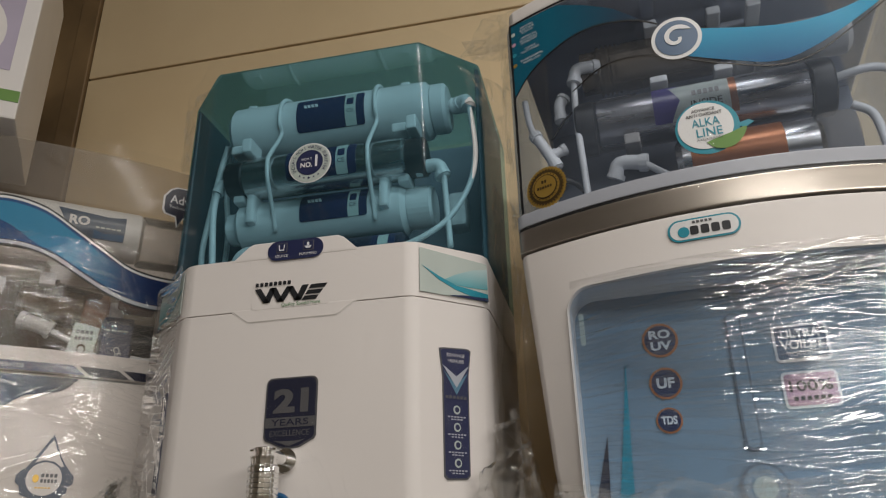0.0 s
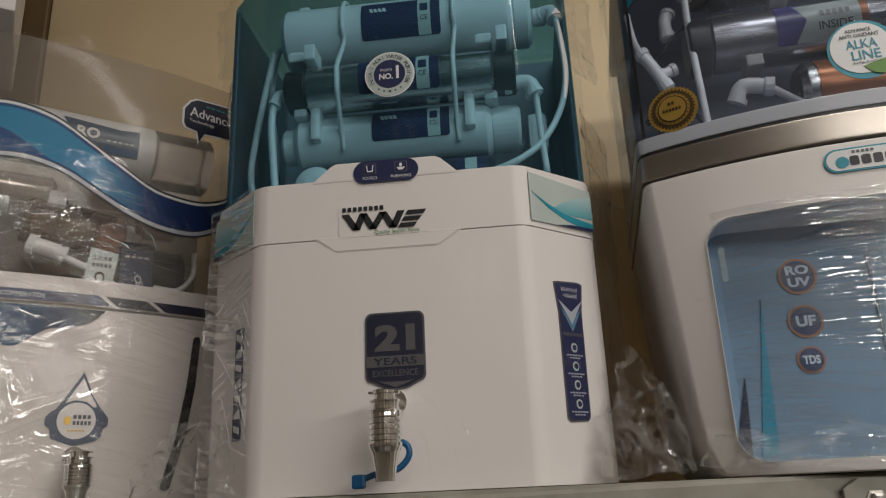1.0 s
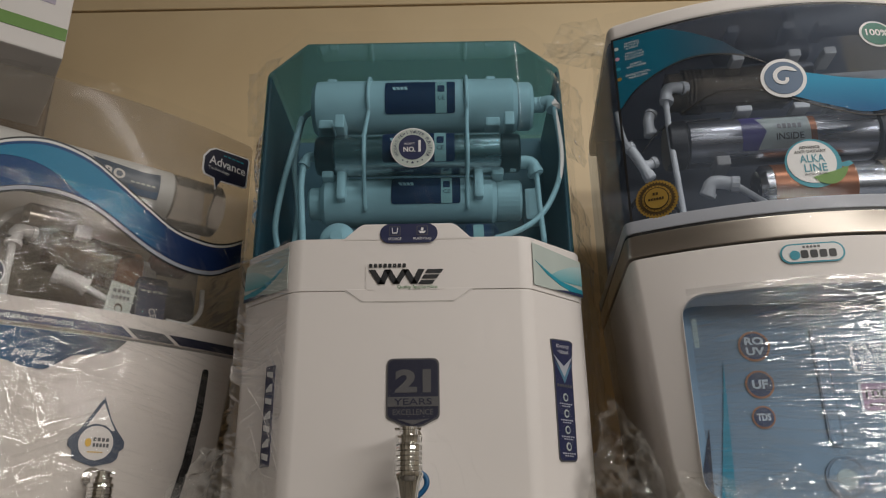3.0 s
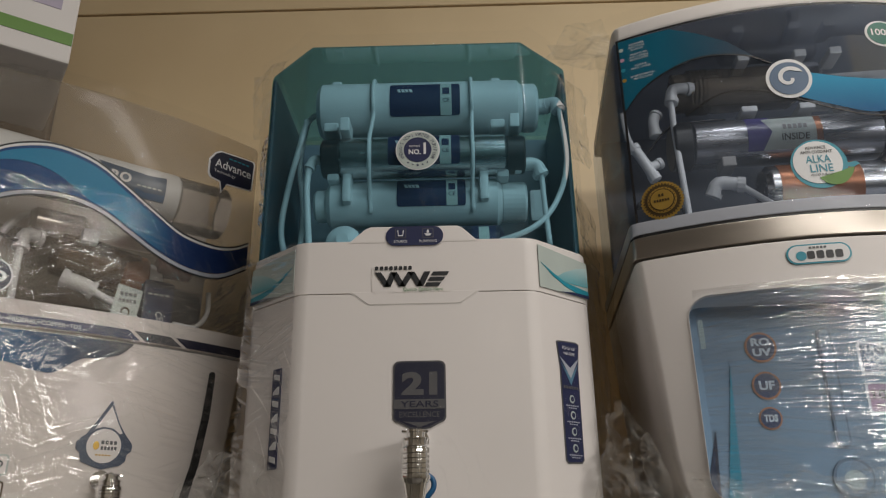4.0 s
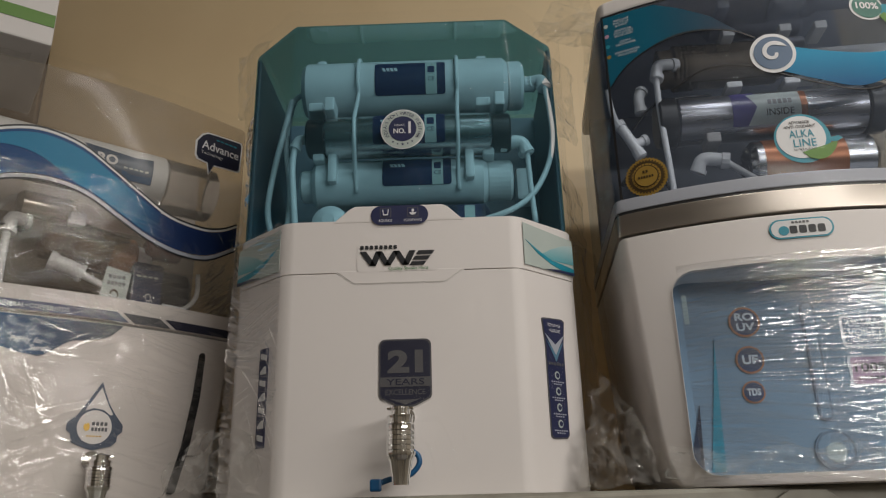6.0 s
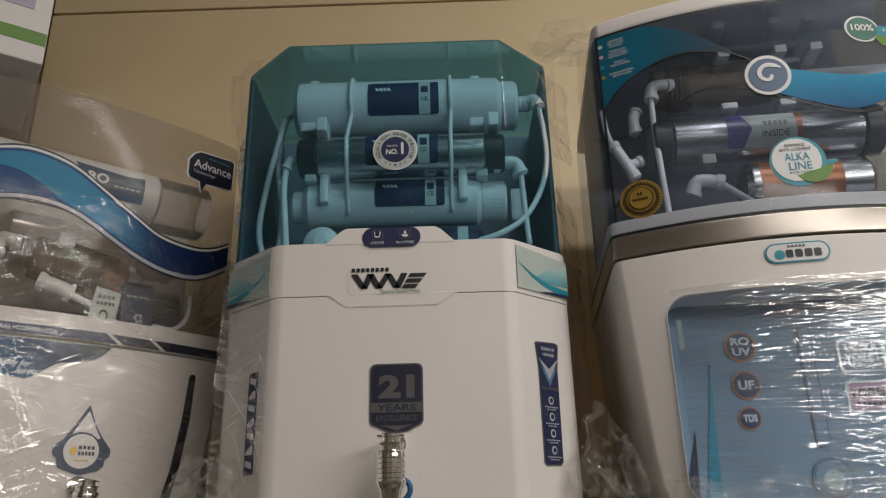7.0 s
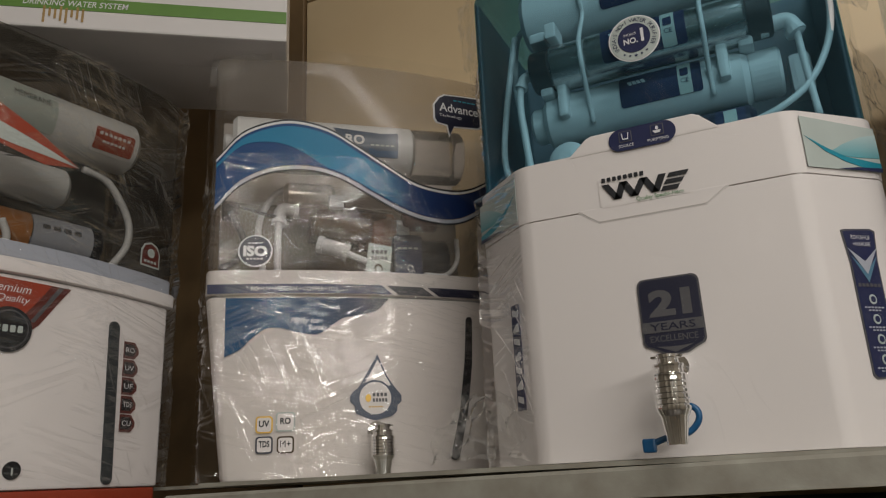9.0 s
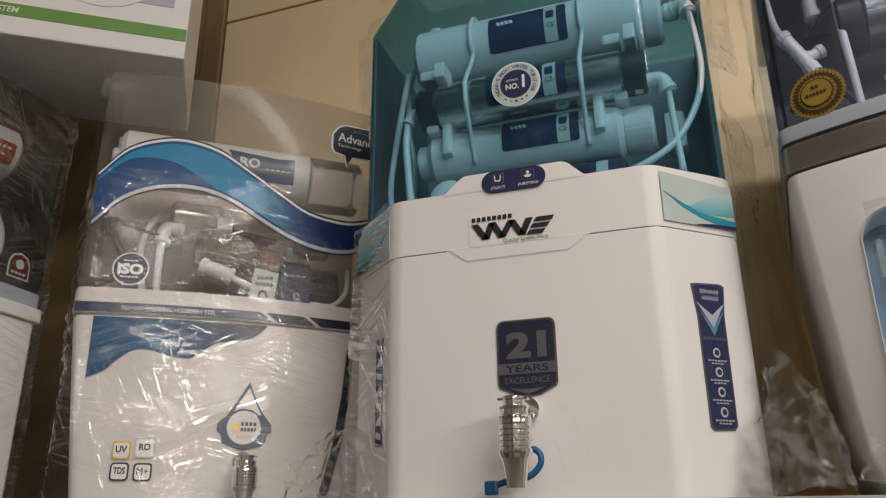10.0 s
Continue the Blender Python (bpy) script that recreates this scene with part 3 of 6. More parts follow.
bmesh.ops.transform(bm0, matrix=pose(0, 0, BASE - 0.005, 0, -SLOPE, 0), verts=bm0.verts[:])
part("beam", bm0, STEEL, rack)
part("lower_shelf_plate", block(-1.3, 1.3, -0.03, 0.44, 1.05, 1.055), STEEL, rack)
for px in (0.335, -1.25):
    post = part("post", prism([(px, 0.0), (px + 0.055, 0.0), (px + 0.055, BASE - 0.012), (px + 0.045, BASE - 0.004), (px + 0.012, BASE - 0.004), (px, BASE - 0.012)], -0.0405, -0.0375, 0.0008, 1, "y"), STEEL, rack)
    for bz in (BASE - 0.021,):
        part("bolt", lathe([(0.0001, 0), (0.0085, 0), (0.0085, 0.0012), (0.0062, 0.0014), (0.0062, 0.0055), (0.004, 0.0065)], Matrix.Translation((px + 0.022, -0.0405, bz)) @ pose(0, 0, 0, 90, 0, 0), 6), BOLT, post)
part("side_shelf_plate", block(-1.3, -0.62, -0.75, 0.44, BASE - 0.026, BASE - 0.022), STEEL, rack)
part("side_post", block(-0.70, -0.66, -0.75, -0.71, 0, BASE - 0.026), STEEL, rack)
part("rear_post", block(1.2, 1.24, 0.40, 0.44, 0, BASE - 0.005), STEEL, rack)

# goods on the shelf below
def low_carton(x0, x1, y0, y1, top, material, label, marks):
    ob = tagged(part("carton", block(x0, x1, y0, y1, 1.055, top, 0.002), material, None, label), category="carton")
    for k in range(marks):
        u = x0 + 0.03 + k * (x1 - x0 - 0.06) / max(marks - 1, 1)
        decal("print_bar", flat(y0), pane(u - 0.011, u + 0.011, top - 0.028, top - 0.012, 0.002), PALE, ob, step=0)
    return ob


low_carton(0.03, 0.31, 0.03, 0.3, 1.536, DGREEN, "dark green carton with pale printed marks on the lower shelf", 7)
low_carton(-0.055, -0.005, 0.02, 0.25, 1.538, BROWN, "brown cardboard carton on the lower shelf", 0)
low_carton(-0.45, -0.09, 0.08, 0.3, 1.50, BLACK, "black carton on the lower shelf", 0)
low_carton(0.40, 0.66, 0.06, 0.3, 1.49, BLACK, "black carton on the lower shelf", 0)


# ---- the boxy purifier with the teal cover ----
def teal_purifier():
    top = thing("water_purifier", pose(-0.003, 0, BASE), "white boxy water purifier with teal clear cover, wrapped in film", "water purifier", "purifiers on the shelf")
    plan = lambda g: [(-0.124 - 0.4 * g, -g), (0.124 + 0.4 * g, -g), (0.190 + g, 0.060 - 0.4 * g), (0.190 + g, 0.290), (-0.190 - g, 0.290), (-0.190 - g, 0.060 - 0.4 * g)]
    body = auto_smooth(part("body", soft_prism(plan(0), 0.0, 0.2257, 0.010, 0.0012), WHITE, top))
    part("joint", prism(plan(-0.002), 0.220, 0.228), WHITE2, body)
    fascia = auto_smooth(part("fascia", soft_prism(plan(0.0005), 0.2262, 0.285, 0.010, 0.0010), WHITE, top))
    tab = [(-0.069, 0.2275), (-0.050, 0.2135), (0.046, 0.2135), (0.066, 0.2275)]
    part("tab", prism(tab, -0.0009, 0.004, 0.0004, 1, "y"), WHITE, fascia)
    line = [(-0.0697, 0.2265), (-0.0505, 0.2128), (0.0465, 0.2128), (0.0668, 0.2265)]
    part("joint_line", prism(line, -0.0004, 0.003, 0, 1, "y"), WHITE2, fascia)
    hump = [(-0.075, 0.282), (-0.070, 0.286), (-0.056, 0.2985), (-0.050, 0.3015), (0.045, 0.3015), (0.051, 0.2985), (0.064, 0.286), (0.069, 0.282)]
    auto_smooth(part("hump", prism(hump, -0.0013, 0.040, 0.003, 2, "y"), WHITE, fascia))
    # clear cover and what stands behind it
    shell = [(-0.130, 0.018), (0.129, 0.018), (0.190, 0.080), (0.190, 0.285), (-0.193, 0.285), (-0.193, 0.080)]
    cv = prism(shell, 0.287, 0.557, 0.0, 2, "z", ("low",), (3,))
    for v in cv.verts:
        if v.co.z > 0.5:
            v.co.y += 0.004
    bevel(cv, 0.010, 3)
    cover = auto_smooth(part("cover", cv, COVER, top, "teal tinted clear cover"), 60)
    cover.visible_shadow = False
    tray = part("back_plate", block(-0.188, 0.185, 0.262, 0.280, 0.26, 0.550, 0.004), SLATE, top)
    # dark panels added inside the cover's sides to deepen their tone
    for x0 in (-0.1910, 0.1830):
        part("dark_side_panel", block(x0, x0 + 0.005, 0.083, 0.2615, 0.27, 0.548, 0.0015, 1), SLATES, tray)
    part("top_tray", block(-0.165, 0.165, 0.075, 0.27, 0.262, 0.289, 0.003), DARKG, top)
    WC = TUBEW
    c1 = filter_cartridge(-0.128, 0.130, 0.087, 0.498, 0.036, top, WC)
    auto_smooth(part("end_cap", rod(0.128, 0.150, 0.087, 0.498, 0.031, 0.004), WC, c1))
    part("nipple", rod(0.150, 0.168, 0.087, 0.500, 0.010), WC, c1)
    c2 = filter_cartridge(-0.097, 0.109, 0.056, 0.415, 0.0255, top, STAIN, "uv_chamber", BLACK, 0.019, 0.92)
    c3 = filter_cartridge(-0.112, 0.100, 0.087, 0.366, 0.030, top, WC)
    part("end_cap", rod(-0.128, -0.108, 0.087, 0.366, 0.020), WC, c3)
    part("end_cap", rod(0.098, 0.130, 0.087, 0.366, 0.025), WC, c3)
    c4 = filter_cartridge(-0.060, 0.100, 0.080, 0.306, 0.026, top, NAVYD)
    for c, y, z, r, u0, u1, v0, v1 in ((c1, 0.087, 0.498, 0.036, -0.035, 0.052, 0.474, 0.517), (c2, 0.056, 0.415, 0.0255, -0.035, 0.050, 0.396, 0.434), (c3, 0.087, 0.366, 0.030, -0.026, 0.056, 0.352, 0.389), (c4, 0.080, 0.306, 0.026, 0.062, 0.090, 0.296, 0.326)):
        s = drum(y, z, r)
        st = decal("label_sticker", s, pane(u0, u1, v0, v1, 0.003), NAVY, c, step=0.006)
        w = u1 - u0
        if w > 0.05:
            decal("label_strip", s, pane(u0 + 0.72 * w, u0 + 0.88 * w, v0, v1, 0.001), PALE, st, 0.001, 0.0003, 0.006)
            decal("label_square", s, pane(u0 + 0.75 * w, u0 + 0.85 * w, v1 - 0.018, v1 - 0.008, 0.001), NAVY, st, 0.0015, 0.0003, 0.006)
            lettering("CE", s, u0 + 0.8 * w, (v0 + v1) / 2 - 0.005, 0.005, NAVY, st, off=0.002)
            for k in range(4):
                a = u0 + 0.10 * w + k * 0.055 * w
                decal("mark_bar", s, [(a, v1 - 0.009), (a + 0.0035, v1 - 0.009), (a + 0.0055, v1 - 0.014), (a + 0.002, v1 - 0.014)], INKW, st, 0.001, 0.0003, 0.006)
        else:
            decal("label_strip", s, pane(u0 + 0.008, u0 + 0.020, v0 + 0.002, v1 - 0.002, 0.001), PALE, st, 0.001, 0.0003, 0.006)
    for x in (-0.056, 0.066):
        strap = [(x, 0.087 - 0.039 * math.cos(a), 0.498 + 0.039 * math.sin(a)) for a in np.linspace(1.9, -0.7, 8)] + [(x - 0.001, 0.031, 0.43), (x - 0.001, 0.0285, 0.415), (x - 0.001, 0.032, 0.398), (x - 0.002, 0.055, 0.366), (x - 0.001, 0.062, 0.345)]
        part("strap", hose(strap, 0.0026, 8, 3), TUBEW, top, smooth=True)
    for x in (-0.105, 0.098):
        part("clip", block(x - 0.010, x + 0.008, 0.045, 0.10, 0.448, 0.460, 0.003), WC, top)
        part("clip", block(x - 0.004, x + 0.010, 0.050, 0.08, 0.384, 0.402, 0.003), WC, top)
        part("clip", block(x + 0.012, x + 0.024, 0.030, 0.06, 0.440, 0.458, 0.002), WC, top)
        part("clip", block(x + (0.02 if x < 0 else -0.02) - 0.0055, x + (0.02 if x < 0 else -0.02) + 0.0055, 0.048, 0.070, 0.355, 0.402, 0.004), WC, top)
        part("clip", block(x - 0.006, x + 0.006, 0.070, 0.09, 0.522, 0.5345, 0.002), WC, top)
    elbow([(0.160, 0.085, 0.500), (0.172, 0.078, 0.500), (0.176, 0.074, 0.486)], 0.0075, top)
    part("hose", hose([(0.176, 0.074, 0.490), (0.180, 0.074, 0.455), (0.181, 0.074, 0.415), (0.172, 0.07, 0.375), (0.150, 0.06, 0.335), (0.118, 0.055, 0.312), (0.07, 0.06, 0.300)], 0.0034, 10), TUBEW, top, smooth=True)
    elbow([(0.115, 0.056, 0.400), (0.140, 0.056, 0.402), (0.147, 0.056, 0.386)], 0.008, top)
    part("hose", hose([(0.147, 0.056, 0.390), (0.149, 0.06, 0.350), (0.152, 0.06, 0.300)], 0.0034), TUBEW, top, smooth=True)
    elbow([(-0.112, 0.056, 0.413), (-0.126, 0.054, 0.413), (-0.131, 0.052, 0.400)], 0.006, top)
    part("hose", hose([(-0.131, 0.052, 0.405), (-0.1325, 0.05, 0.375), (-0.130, 0.05, 0.340), (-0.126, 0.05, 0.295)], 0.0040), TUBEW, top, smooth=True)
    part("hose", hose([(-0.145, 0.09, 0.490), (-0.152, 0.09, 0.455), (-0.166, 0.10, 0.400), (-0.172, 0.10, 0.340), (-0.160, 0.10, 0.290)], 0.0038), TUBEW, top, smooth=True)
    part("hose", hose([(-0.130, 0.09, 0.500), (-0.146, 0.10, 0.490), (-0.158, 0.12, 0.44), (-0.150, 0.12, 0.37), (-0.155, 0.12, 0.29)], 0.0036), TUBEW, top, smooth=True)
    auto_smooth(part("flow_valve", lathe([(0.0001, 0), (0.017, 0.0), (0.021, 0.003), (0.021, 0.012), (0.017, 0.016), (0.007, 0.018), (0.007, 0.024)], Matrix.Translation((-0.088, 0.072, 0.308)) @ pose(0, 0, 0, 90, 0, 0), 28), TUBEW, top))
    part("pressure_switch", block(0.138, 0.160, 0.12, 0.15, 0.355, 0.400, 0.006), WC, top)
    # round sticker on the cover
    S = flat(0.0178)
    u, v = 0.0013, 0.4035
    rd = decal("round_sticker", S, disc(u, v, 0.0255, n=44), PALE, top, 0.0012, 0.0004, 0)
    rd.data.materials[0] = INKW
    decal("ring", S, disc(u, v, 0.0242, n=44), PALE, rd, 0.0018, 0.0003, 0)
    decal("core", S, disc(u, v, 0.0160, n=40), NAVY, rd, 0.0024, 0.0003, 0)
    ring_lettering("INDIA'S NO.1 WATER PURIFIER", S, u, v, 0.0200, 0.0042, NAVY, rd, 212, -32, 0.0026)
    lettering("NO.", S, u - 0.0035, v - 0.003, 0.0066, INKW, rd, 0.014, 0, 0.0032, 0.03)
    lettering("1", S, u + 0.0082, v + 0.0012, 0.0150, INKW, rd, None, 0, 0.0032, 0.02)
    lettering("INDIA'S", S, u - 0.0035, v + 0.0045, 0.0028, INKW, rd, 0.012, 0, 0.0032)
    for k in range(5):
        a = radians(-90 + (k - 2) * 17)
        r5 = 0.0020 if k == 2 else 0.0014
        decal("star", S, [(u + 0.0198 * math.cos(a) + r5 * (1 if i % 2 == 0 else 0.45) * math.sin(i * math.pi / 5), v + 0.0198 * math.sin(a) + r5 * (1 if i % 2 == 0 else 0.45) * math.cos(i * math.pi / 5)) for i in range(10)], NAVY, rd, 0.0024, 0.0003, 0)
    # indicator pill
    F = flat(-0.0016)
    pl = decal("indicator_panel", F, pane(-0.0325, 0.0295, 0.2785, 0.3005, 0.0108, 8), NAVY, top, step=0)
    for cu, nm in ((-0.0165, "SOURCE"), (0.0130, "PURIFYING")):
        decal("icon_frame", F, pane(cu - 0.006, cu + 0.006, 0.2868, 0.2978, 0.001), INKG, pl, 0.001, 0.0003, 0)
        decal("icon", F, pane(cu - 0.0052, cu + 0.0052, 0.2876, 0.2970, 0.001), NAVY, pl, 0.0014, 0.0003, 0)
        lettering(nm, F, cu, 0.2830, 0.0030, INKW, pl, 0.014 if nm == "SOURCE" else 0.019, 0, 0.0014)
    decal("icon_cup", F, [(-0.0200, 0.2955), (-0.0190, 0.2955), (-0.0185, 0.2900), (-0.0145, 0.2900), (-0.0140, 0.2955), (-0.0130, 0.2955), (-0.0138, 0.2888), (-0.0192, 0.2888)], INKW, pl, 0.002, 0.0003, 0)
    decal("icon_cup", F, [(0.0090, 0.2915), (0.0170, 0.2915), (0.0150, 0.2888), (0.0110, 0.2888)], INKW, pl, 0.002, 0.0003, 0)
    decal("icon_drop", F, disc(0.0130, 0.2938, 0.0014, 0.002, 12), INKW, pl, 0.002, 0.0003, 0)
    # the maker's mark as slanted strokes
    M = flat(-0.0010)
    mk = decal("mark_backing", M, pane(-0.047, 0.038, 0.2262, 0.2575, 0.004), WHITE, top, 0.0001, 0.0001, 0)
    bars(M, -0.0435, -0.003, 0.2530, 0.0042, INKB, mk, 8, 0.0010, "mark_bar")
    y0, y1 = 0.2325, 0.2485
    zig = [(-0.0440, y1), (-0.0335, y0), (-0.0270, y1), (-0.0180, y0), (-0.0085, y1), (0.0010, y0), (0.0085, y1)]
    for (a, za), (b, zb) in zip(zig, zig[1:]):
        decal("mark_stroke", M, [(a, za), (a + 0.0068, za), (b + 0.0068, zb), (b, zb)], INKB, mk, 0.0010, 0.0004, 0)
    for k in range(3):
        zz = y1 - 0.0045 * (k + 1) - 0.0015 * k
        s0 = 0.0155 - 0.0035 * k
        decal("mark_stroke", M, [(s0, zz), (s0 + 0.017 - 0.001 * k, zz), (s0 + 0.0200 - 0.001 * k, zz + 0.0042), (s0 + 0.003, zz + 0.0042)], INKB, mk, 0.0010, 0.0004, 0)
    lettering("Quality Speaks Here", M, 0.0075, 0.2286, 0.0050, INKGR, mk, 0.042, 0, 0.0012)
    # years badge
    P = flat(0.0)
    out = [(-0.0165, 0.1530), (0.0230, 0.1530), (0.0262, 0.1524), (0.0285, 0.1506), (0.0296, 0.1480), (0.0298, 0.1460), (0.0298, 0.0960), (0.0280, 0.0925), (0.0225, 0.0900), (0.0140, 0.0855), (0.0080, 0.0845), (-0.0005, 0.0845), (-0.0065, 0.0855), (-0.0155, 0.0900), (-0.0215, 0.0925), (-0.0234, 0.0960), (-0.0234, 0.1460), (-0.0232, 0.1480), (-0.0221, 0.1506), (-0.0198, 0.1524)]
    bd = decal("years_badge", P, out, INKG, top, 0.0004, 0.0009, 0, "dark navy foil badge")
    mid = 0.0032
    decal("badge_field", P, [(mid + (x - mid) * 0.94, 0.119 + (z - 0.119) * 0.955) for x, z in out], NAVYD, bd, 0.0014, 0.0003, 0)
    decal("badge_band", P, [(-0.0228, 0.1045), (0.0292, 0.1045), (0.0292, 0.1140), (-0.0228, 0.1140)], INKG, bd, 0.0019, 0.0003, 0)
    lettering("21", P, mid, 0.1300, 0.0235, INKG, bd, 0.036, 0, 0.0020, 0.05)
    lettering("YEARS", P, mid, 0.1092, 0.0064, NAVYD, bd, 0.038, 0, 0.0026, 0.01)
    lettering("EXCELLENCE", P, mid, 0.0990, 0.0056, INKG, bd, 0.040, 0, 0.0020, 0.01)
    decal("badge_chevron", P, [(mid - 0.016, 0.0925), (mid, 0.0865), (mid + 0.016, 0.0925), (mid + 0.006, 0.0915), (mid - 0.006, 0.0915)], INKG, bd, 0.0018, 0.0003, 0)
    # tap with its blue cord
    tp = tap(top, 0.0015, -0.048, 0.0085, 0.0785, 0.0)
    part("cord", hose([(-0.020, -0.034, 0.011), (-0.008, -0.032, 0.015), (0.008, -0.030, 0.018), (0.017, -0.030, 0.027), (0.016, -0.030, 0.036), (0.006, -0.028, 0.040), (-0.002, -0.028, 0.036)], 0.0026, 8), BLUEP, tp, "blue plastic cord", True)
    part("cord_tag", block(-0.028, -0.017, -0.038, -0.032, 0.004, 0.015, 0.002), BLUEP, tp)
    # slanted sides
    RS, LS = slanted(0.124, 0.0, 0.190, 0.060), slanted(-0.124, 0.0, -0.190, 0.060)
    sd = [(0.0285, 0.1760), (0.0330, 0.1770), (0.0600, 0.1785), (0.0650, 0.1765), (0.0615, 0.1500), (0.0600, 0.0560), (0.0565, 0.0525), (0.0350, 0.0515), (0.0315, 0.0545), (0.0318, 0.1480)]
    ss = decal("feature_sticker", RS, sd, INKG, top, 0.0004, 0.0005, 0, "long navy feature sticker")
    decal("sticker_field", RS, [(0.0465 + (x - 0.0465) * 0.90, 0.115 + (z - 0.115) * 0.975) for x, z in sd], NAVY, ss, 0.001, 0.0003, 0)
    decal("sticker_point", RS, [(0.0315, 0.1600), (0.0470, 0.1380), (0.0620, 0.1610), (0.0470, 0.1490)], GREYP, ss, 0.0016, 0.0003, 0)
    decal("sticker_point", RS, [(0.0335, 0.1535), (0.0470, 0.1310), (0.0605, 0.1540), (0.0470, 0.1400)], STEELB, ss, 0.0014, 0.0003, 0)
    lettering("RO+UV+UF", RS, 0.0470, 0.1700, 0.0038, INKW, ss, 0.020, 0, 0.0018)
    lettering("+ALKALINE", RS, 0.0470, 0.1642, 0.0034, INKW, ss, 0.018, 0, 0.0018)
    bars(RS, 0.0345, 0.0590, 0.1285, 0.0030, INKG, ss, 6, 0.0016)
    for k in range(4):
        z = 0.1165 - 0.0165 * k
        decal("icon", RS, disc(0.0465, z, 0.0038, 0.0042, 20), PALE, ss, 0.0016, 0.0003, 0)
        decal("icon_mark", RS, disc(0.0465, z, 0.0024, 0.0026, 14), NAVY, ss, 0.0021, 0.0003, 0)
        bars(RS, 0.0365, 0.0570, z - 0.0068, 0.0013, GREYP, ss, 6, 0.0016)
        bars(RS, 0.0400, 0.0535, z - 0.0092, 0.0012, GREYP, ss, 4, 0.0016)
    kr = decal("name_strip", LS, pane(0.0205, 0.0365, 0.0500, 0.1515, 0.0012), NAVY, top, step=0)
    for k in range(7):
        z = 0.0555 + 0.0138 * k
        decal("mark_bar", LS, [(0.0235, z), (0.0340, z), (0.0340, z + 0.0030), (0.0270, z + 0.0080), (0.0235, z + 0.0080)] if k % 2 else [(0.0235, z), (0.0340, z + 0.0030), (0.0340, z + 0.0085), (0.0235, z + 0.0060)], INKW, kr, 0.0010, 0.0003, 0)
    for SS, d in ((slanted(0.1245, -0.0012, 0.191, 0.0593), 1), (slanted(-0.1245, -0.0012, -0.191, 0.0593), -1)):
        pic = decal("water_print", SS, [(0.008, 0.2315), (0.0885, 0.2315), (0.0885, 0.2740), (0.008, 0.2790)], PALE, top, 0.0004, 0.0004, 0.012, "pale printed water pattern")
        decal("wave_print", SS, [(0.010, 0.2600), (0.030, 0.2470), (0.050, 0.2390), (0.070, 0.2345), (0.0885, 0.2325), (0.0885, 0.2400), (0.070, 0.2420), (0.050, 0.2440), (0.030, 0.2510)], TEALP, pic, 0.001, 0.0003, 0.01)
        decal("wave_print", SS, [(0.034, 0.2470), (0.050, 0.2560), (0.070, 0.2640), (0.0885, 0.2680), (0.0885, 0.2450), (0.065, 0.2440), (0.046, 0.2445)], fade("water_wash_print", (0.10, 0.36, 0.42), (0.50, 0.62, 0.62), 2, 0.243, 0.268), pic, 0.0009, 0.0003, 0.01)
        decal("wave_print", SS, [(0.040, 0.2318), (0.060, 0.2345), (0.0885, 0.2355), (0.0885, 0.2318)], NAVY, pic, 0.0014, 0.0003, 0.01)
    # film bag
    ring = [(-0.124, -0.003), (0.126, -0.003), (0.193, 0.060), (0.193, 0.27)]
    wrap(ring, 0.0, 0.283, top, 1, FILMT, lambda u, v: 0.0004 + 0.004 * (1 if u > 0.62 else 0.0), 22, (1.0, 1.6), 90, 0.005, "thin clear plastic film", 0.0001)
    ringl = [(-0.194, 0.27), (-0.194, 0.060), (-0.1245, -0.003)]
    wrap(ringl, 0.0, 0.283, top, 3, FILM, lambda u, v: 0.002, 20, (0.5, 3.0), 140, 0.004, "creased clear plastic film", 0.0011)
    ring2 = [(-0.196, 0.27), (-0.196, 0.078), (-0.132, 0.0135), (0.131, 0.0135), (0.193, 0.078), (0.193, 0.27)]

    def loose2(u, v):
        side = 1.0 if u < 0.36 or u > 0.66 else 0.0
        return 0.0005 + 0.006 * side * v
    wrap(ring2, 0.290, 0.562, top, 2, FILMT, loose2, 16, (1.0, 1.4), 80, 0.005, "", 0.0001)
    scrap([(-0.193, 0.09, 0.47), (-0.220, 0.10, 0.470), (-0.226, 0.10, 0.566), (-0.172, 0.06, 0.566)], top, 4, amount=0.006, material=FILMS)
    scrap([(-0.193, 0.10, 0.33), (-0.204, 0.11, 0.33), (-0.212, 0.11, 0.47), (-0.195, 0.09, 0.48)], top, 5, amount=0.004)
    scrap([(0.190, 0.12, 0.44), (0.214, 0.13, 0.43), (0.216, 0.12, 0.53), (0.165, 0.07, 0.545)], top, 6)
    scrap([(-0.240, 0.02, 0.0), (-0.130, -0.008, 0.0), (-0.135, -0.002, 0.05), (-0.215, 0.06, 0.07)], top, 7)
    scrap([(0.185, 0.05, 0.0), (0.250, 0.04, 0.0), (0.230, 0.10, 0.07), (0.195, 0.08, 0.10)], top, 8, material=FILMD)
    scrap([(0.192, 0.07, 0.10), (0.204, 0.08, 0.10), (0.222, 0.16, 0.36), (0.192, 0.11, 0.40)], top, 9, amount=0.004, material=FILMD)
    scrap([(0.188, 0.09, 0.0), (0.245, 0.12, 0.0), (0.240, 0.20, 0.30), (0.190, 0.18, 0.32)], top, 10, amount=0.006, material=FILMD)
    return top


teal_purifier()


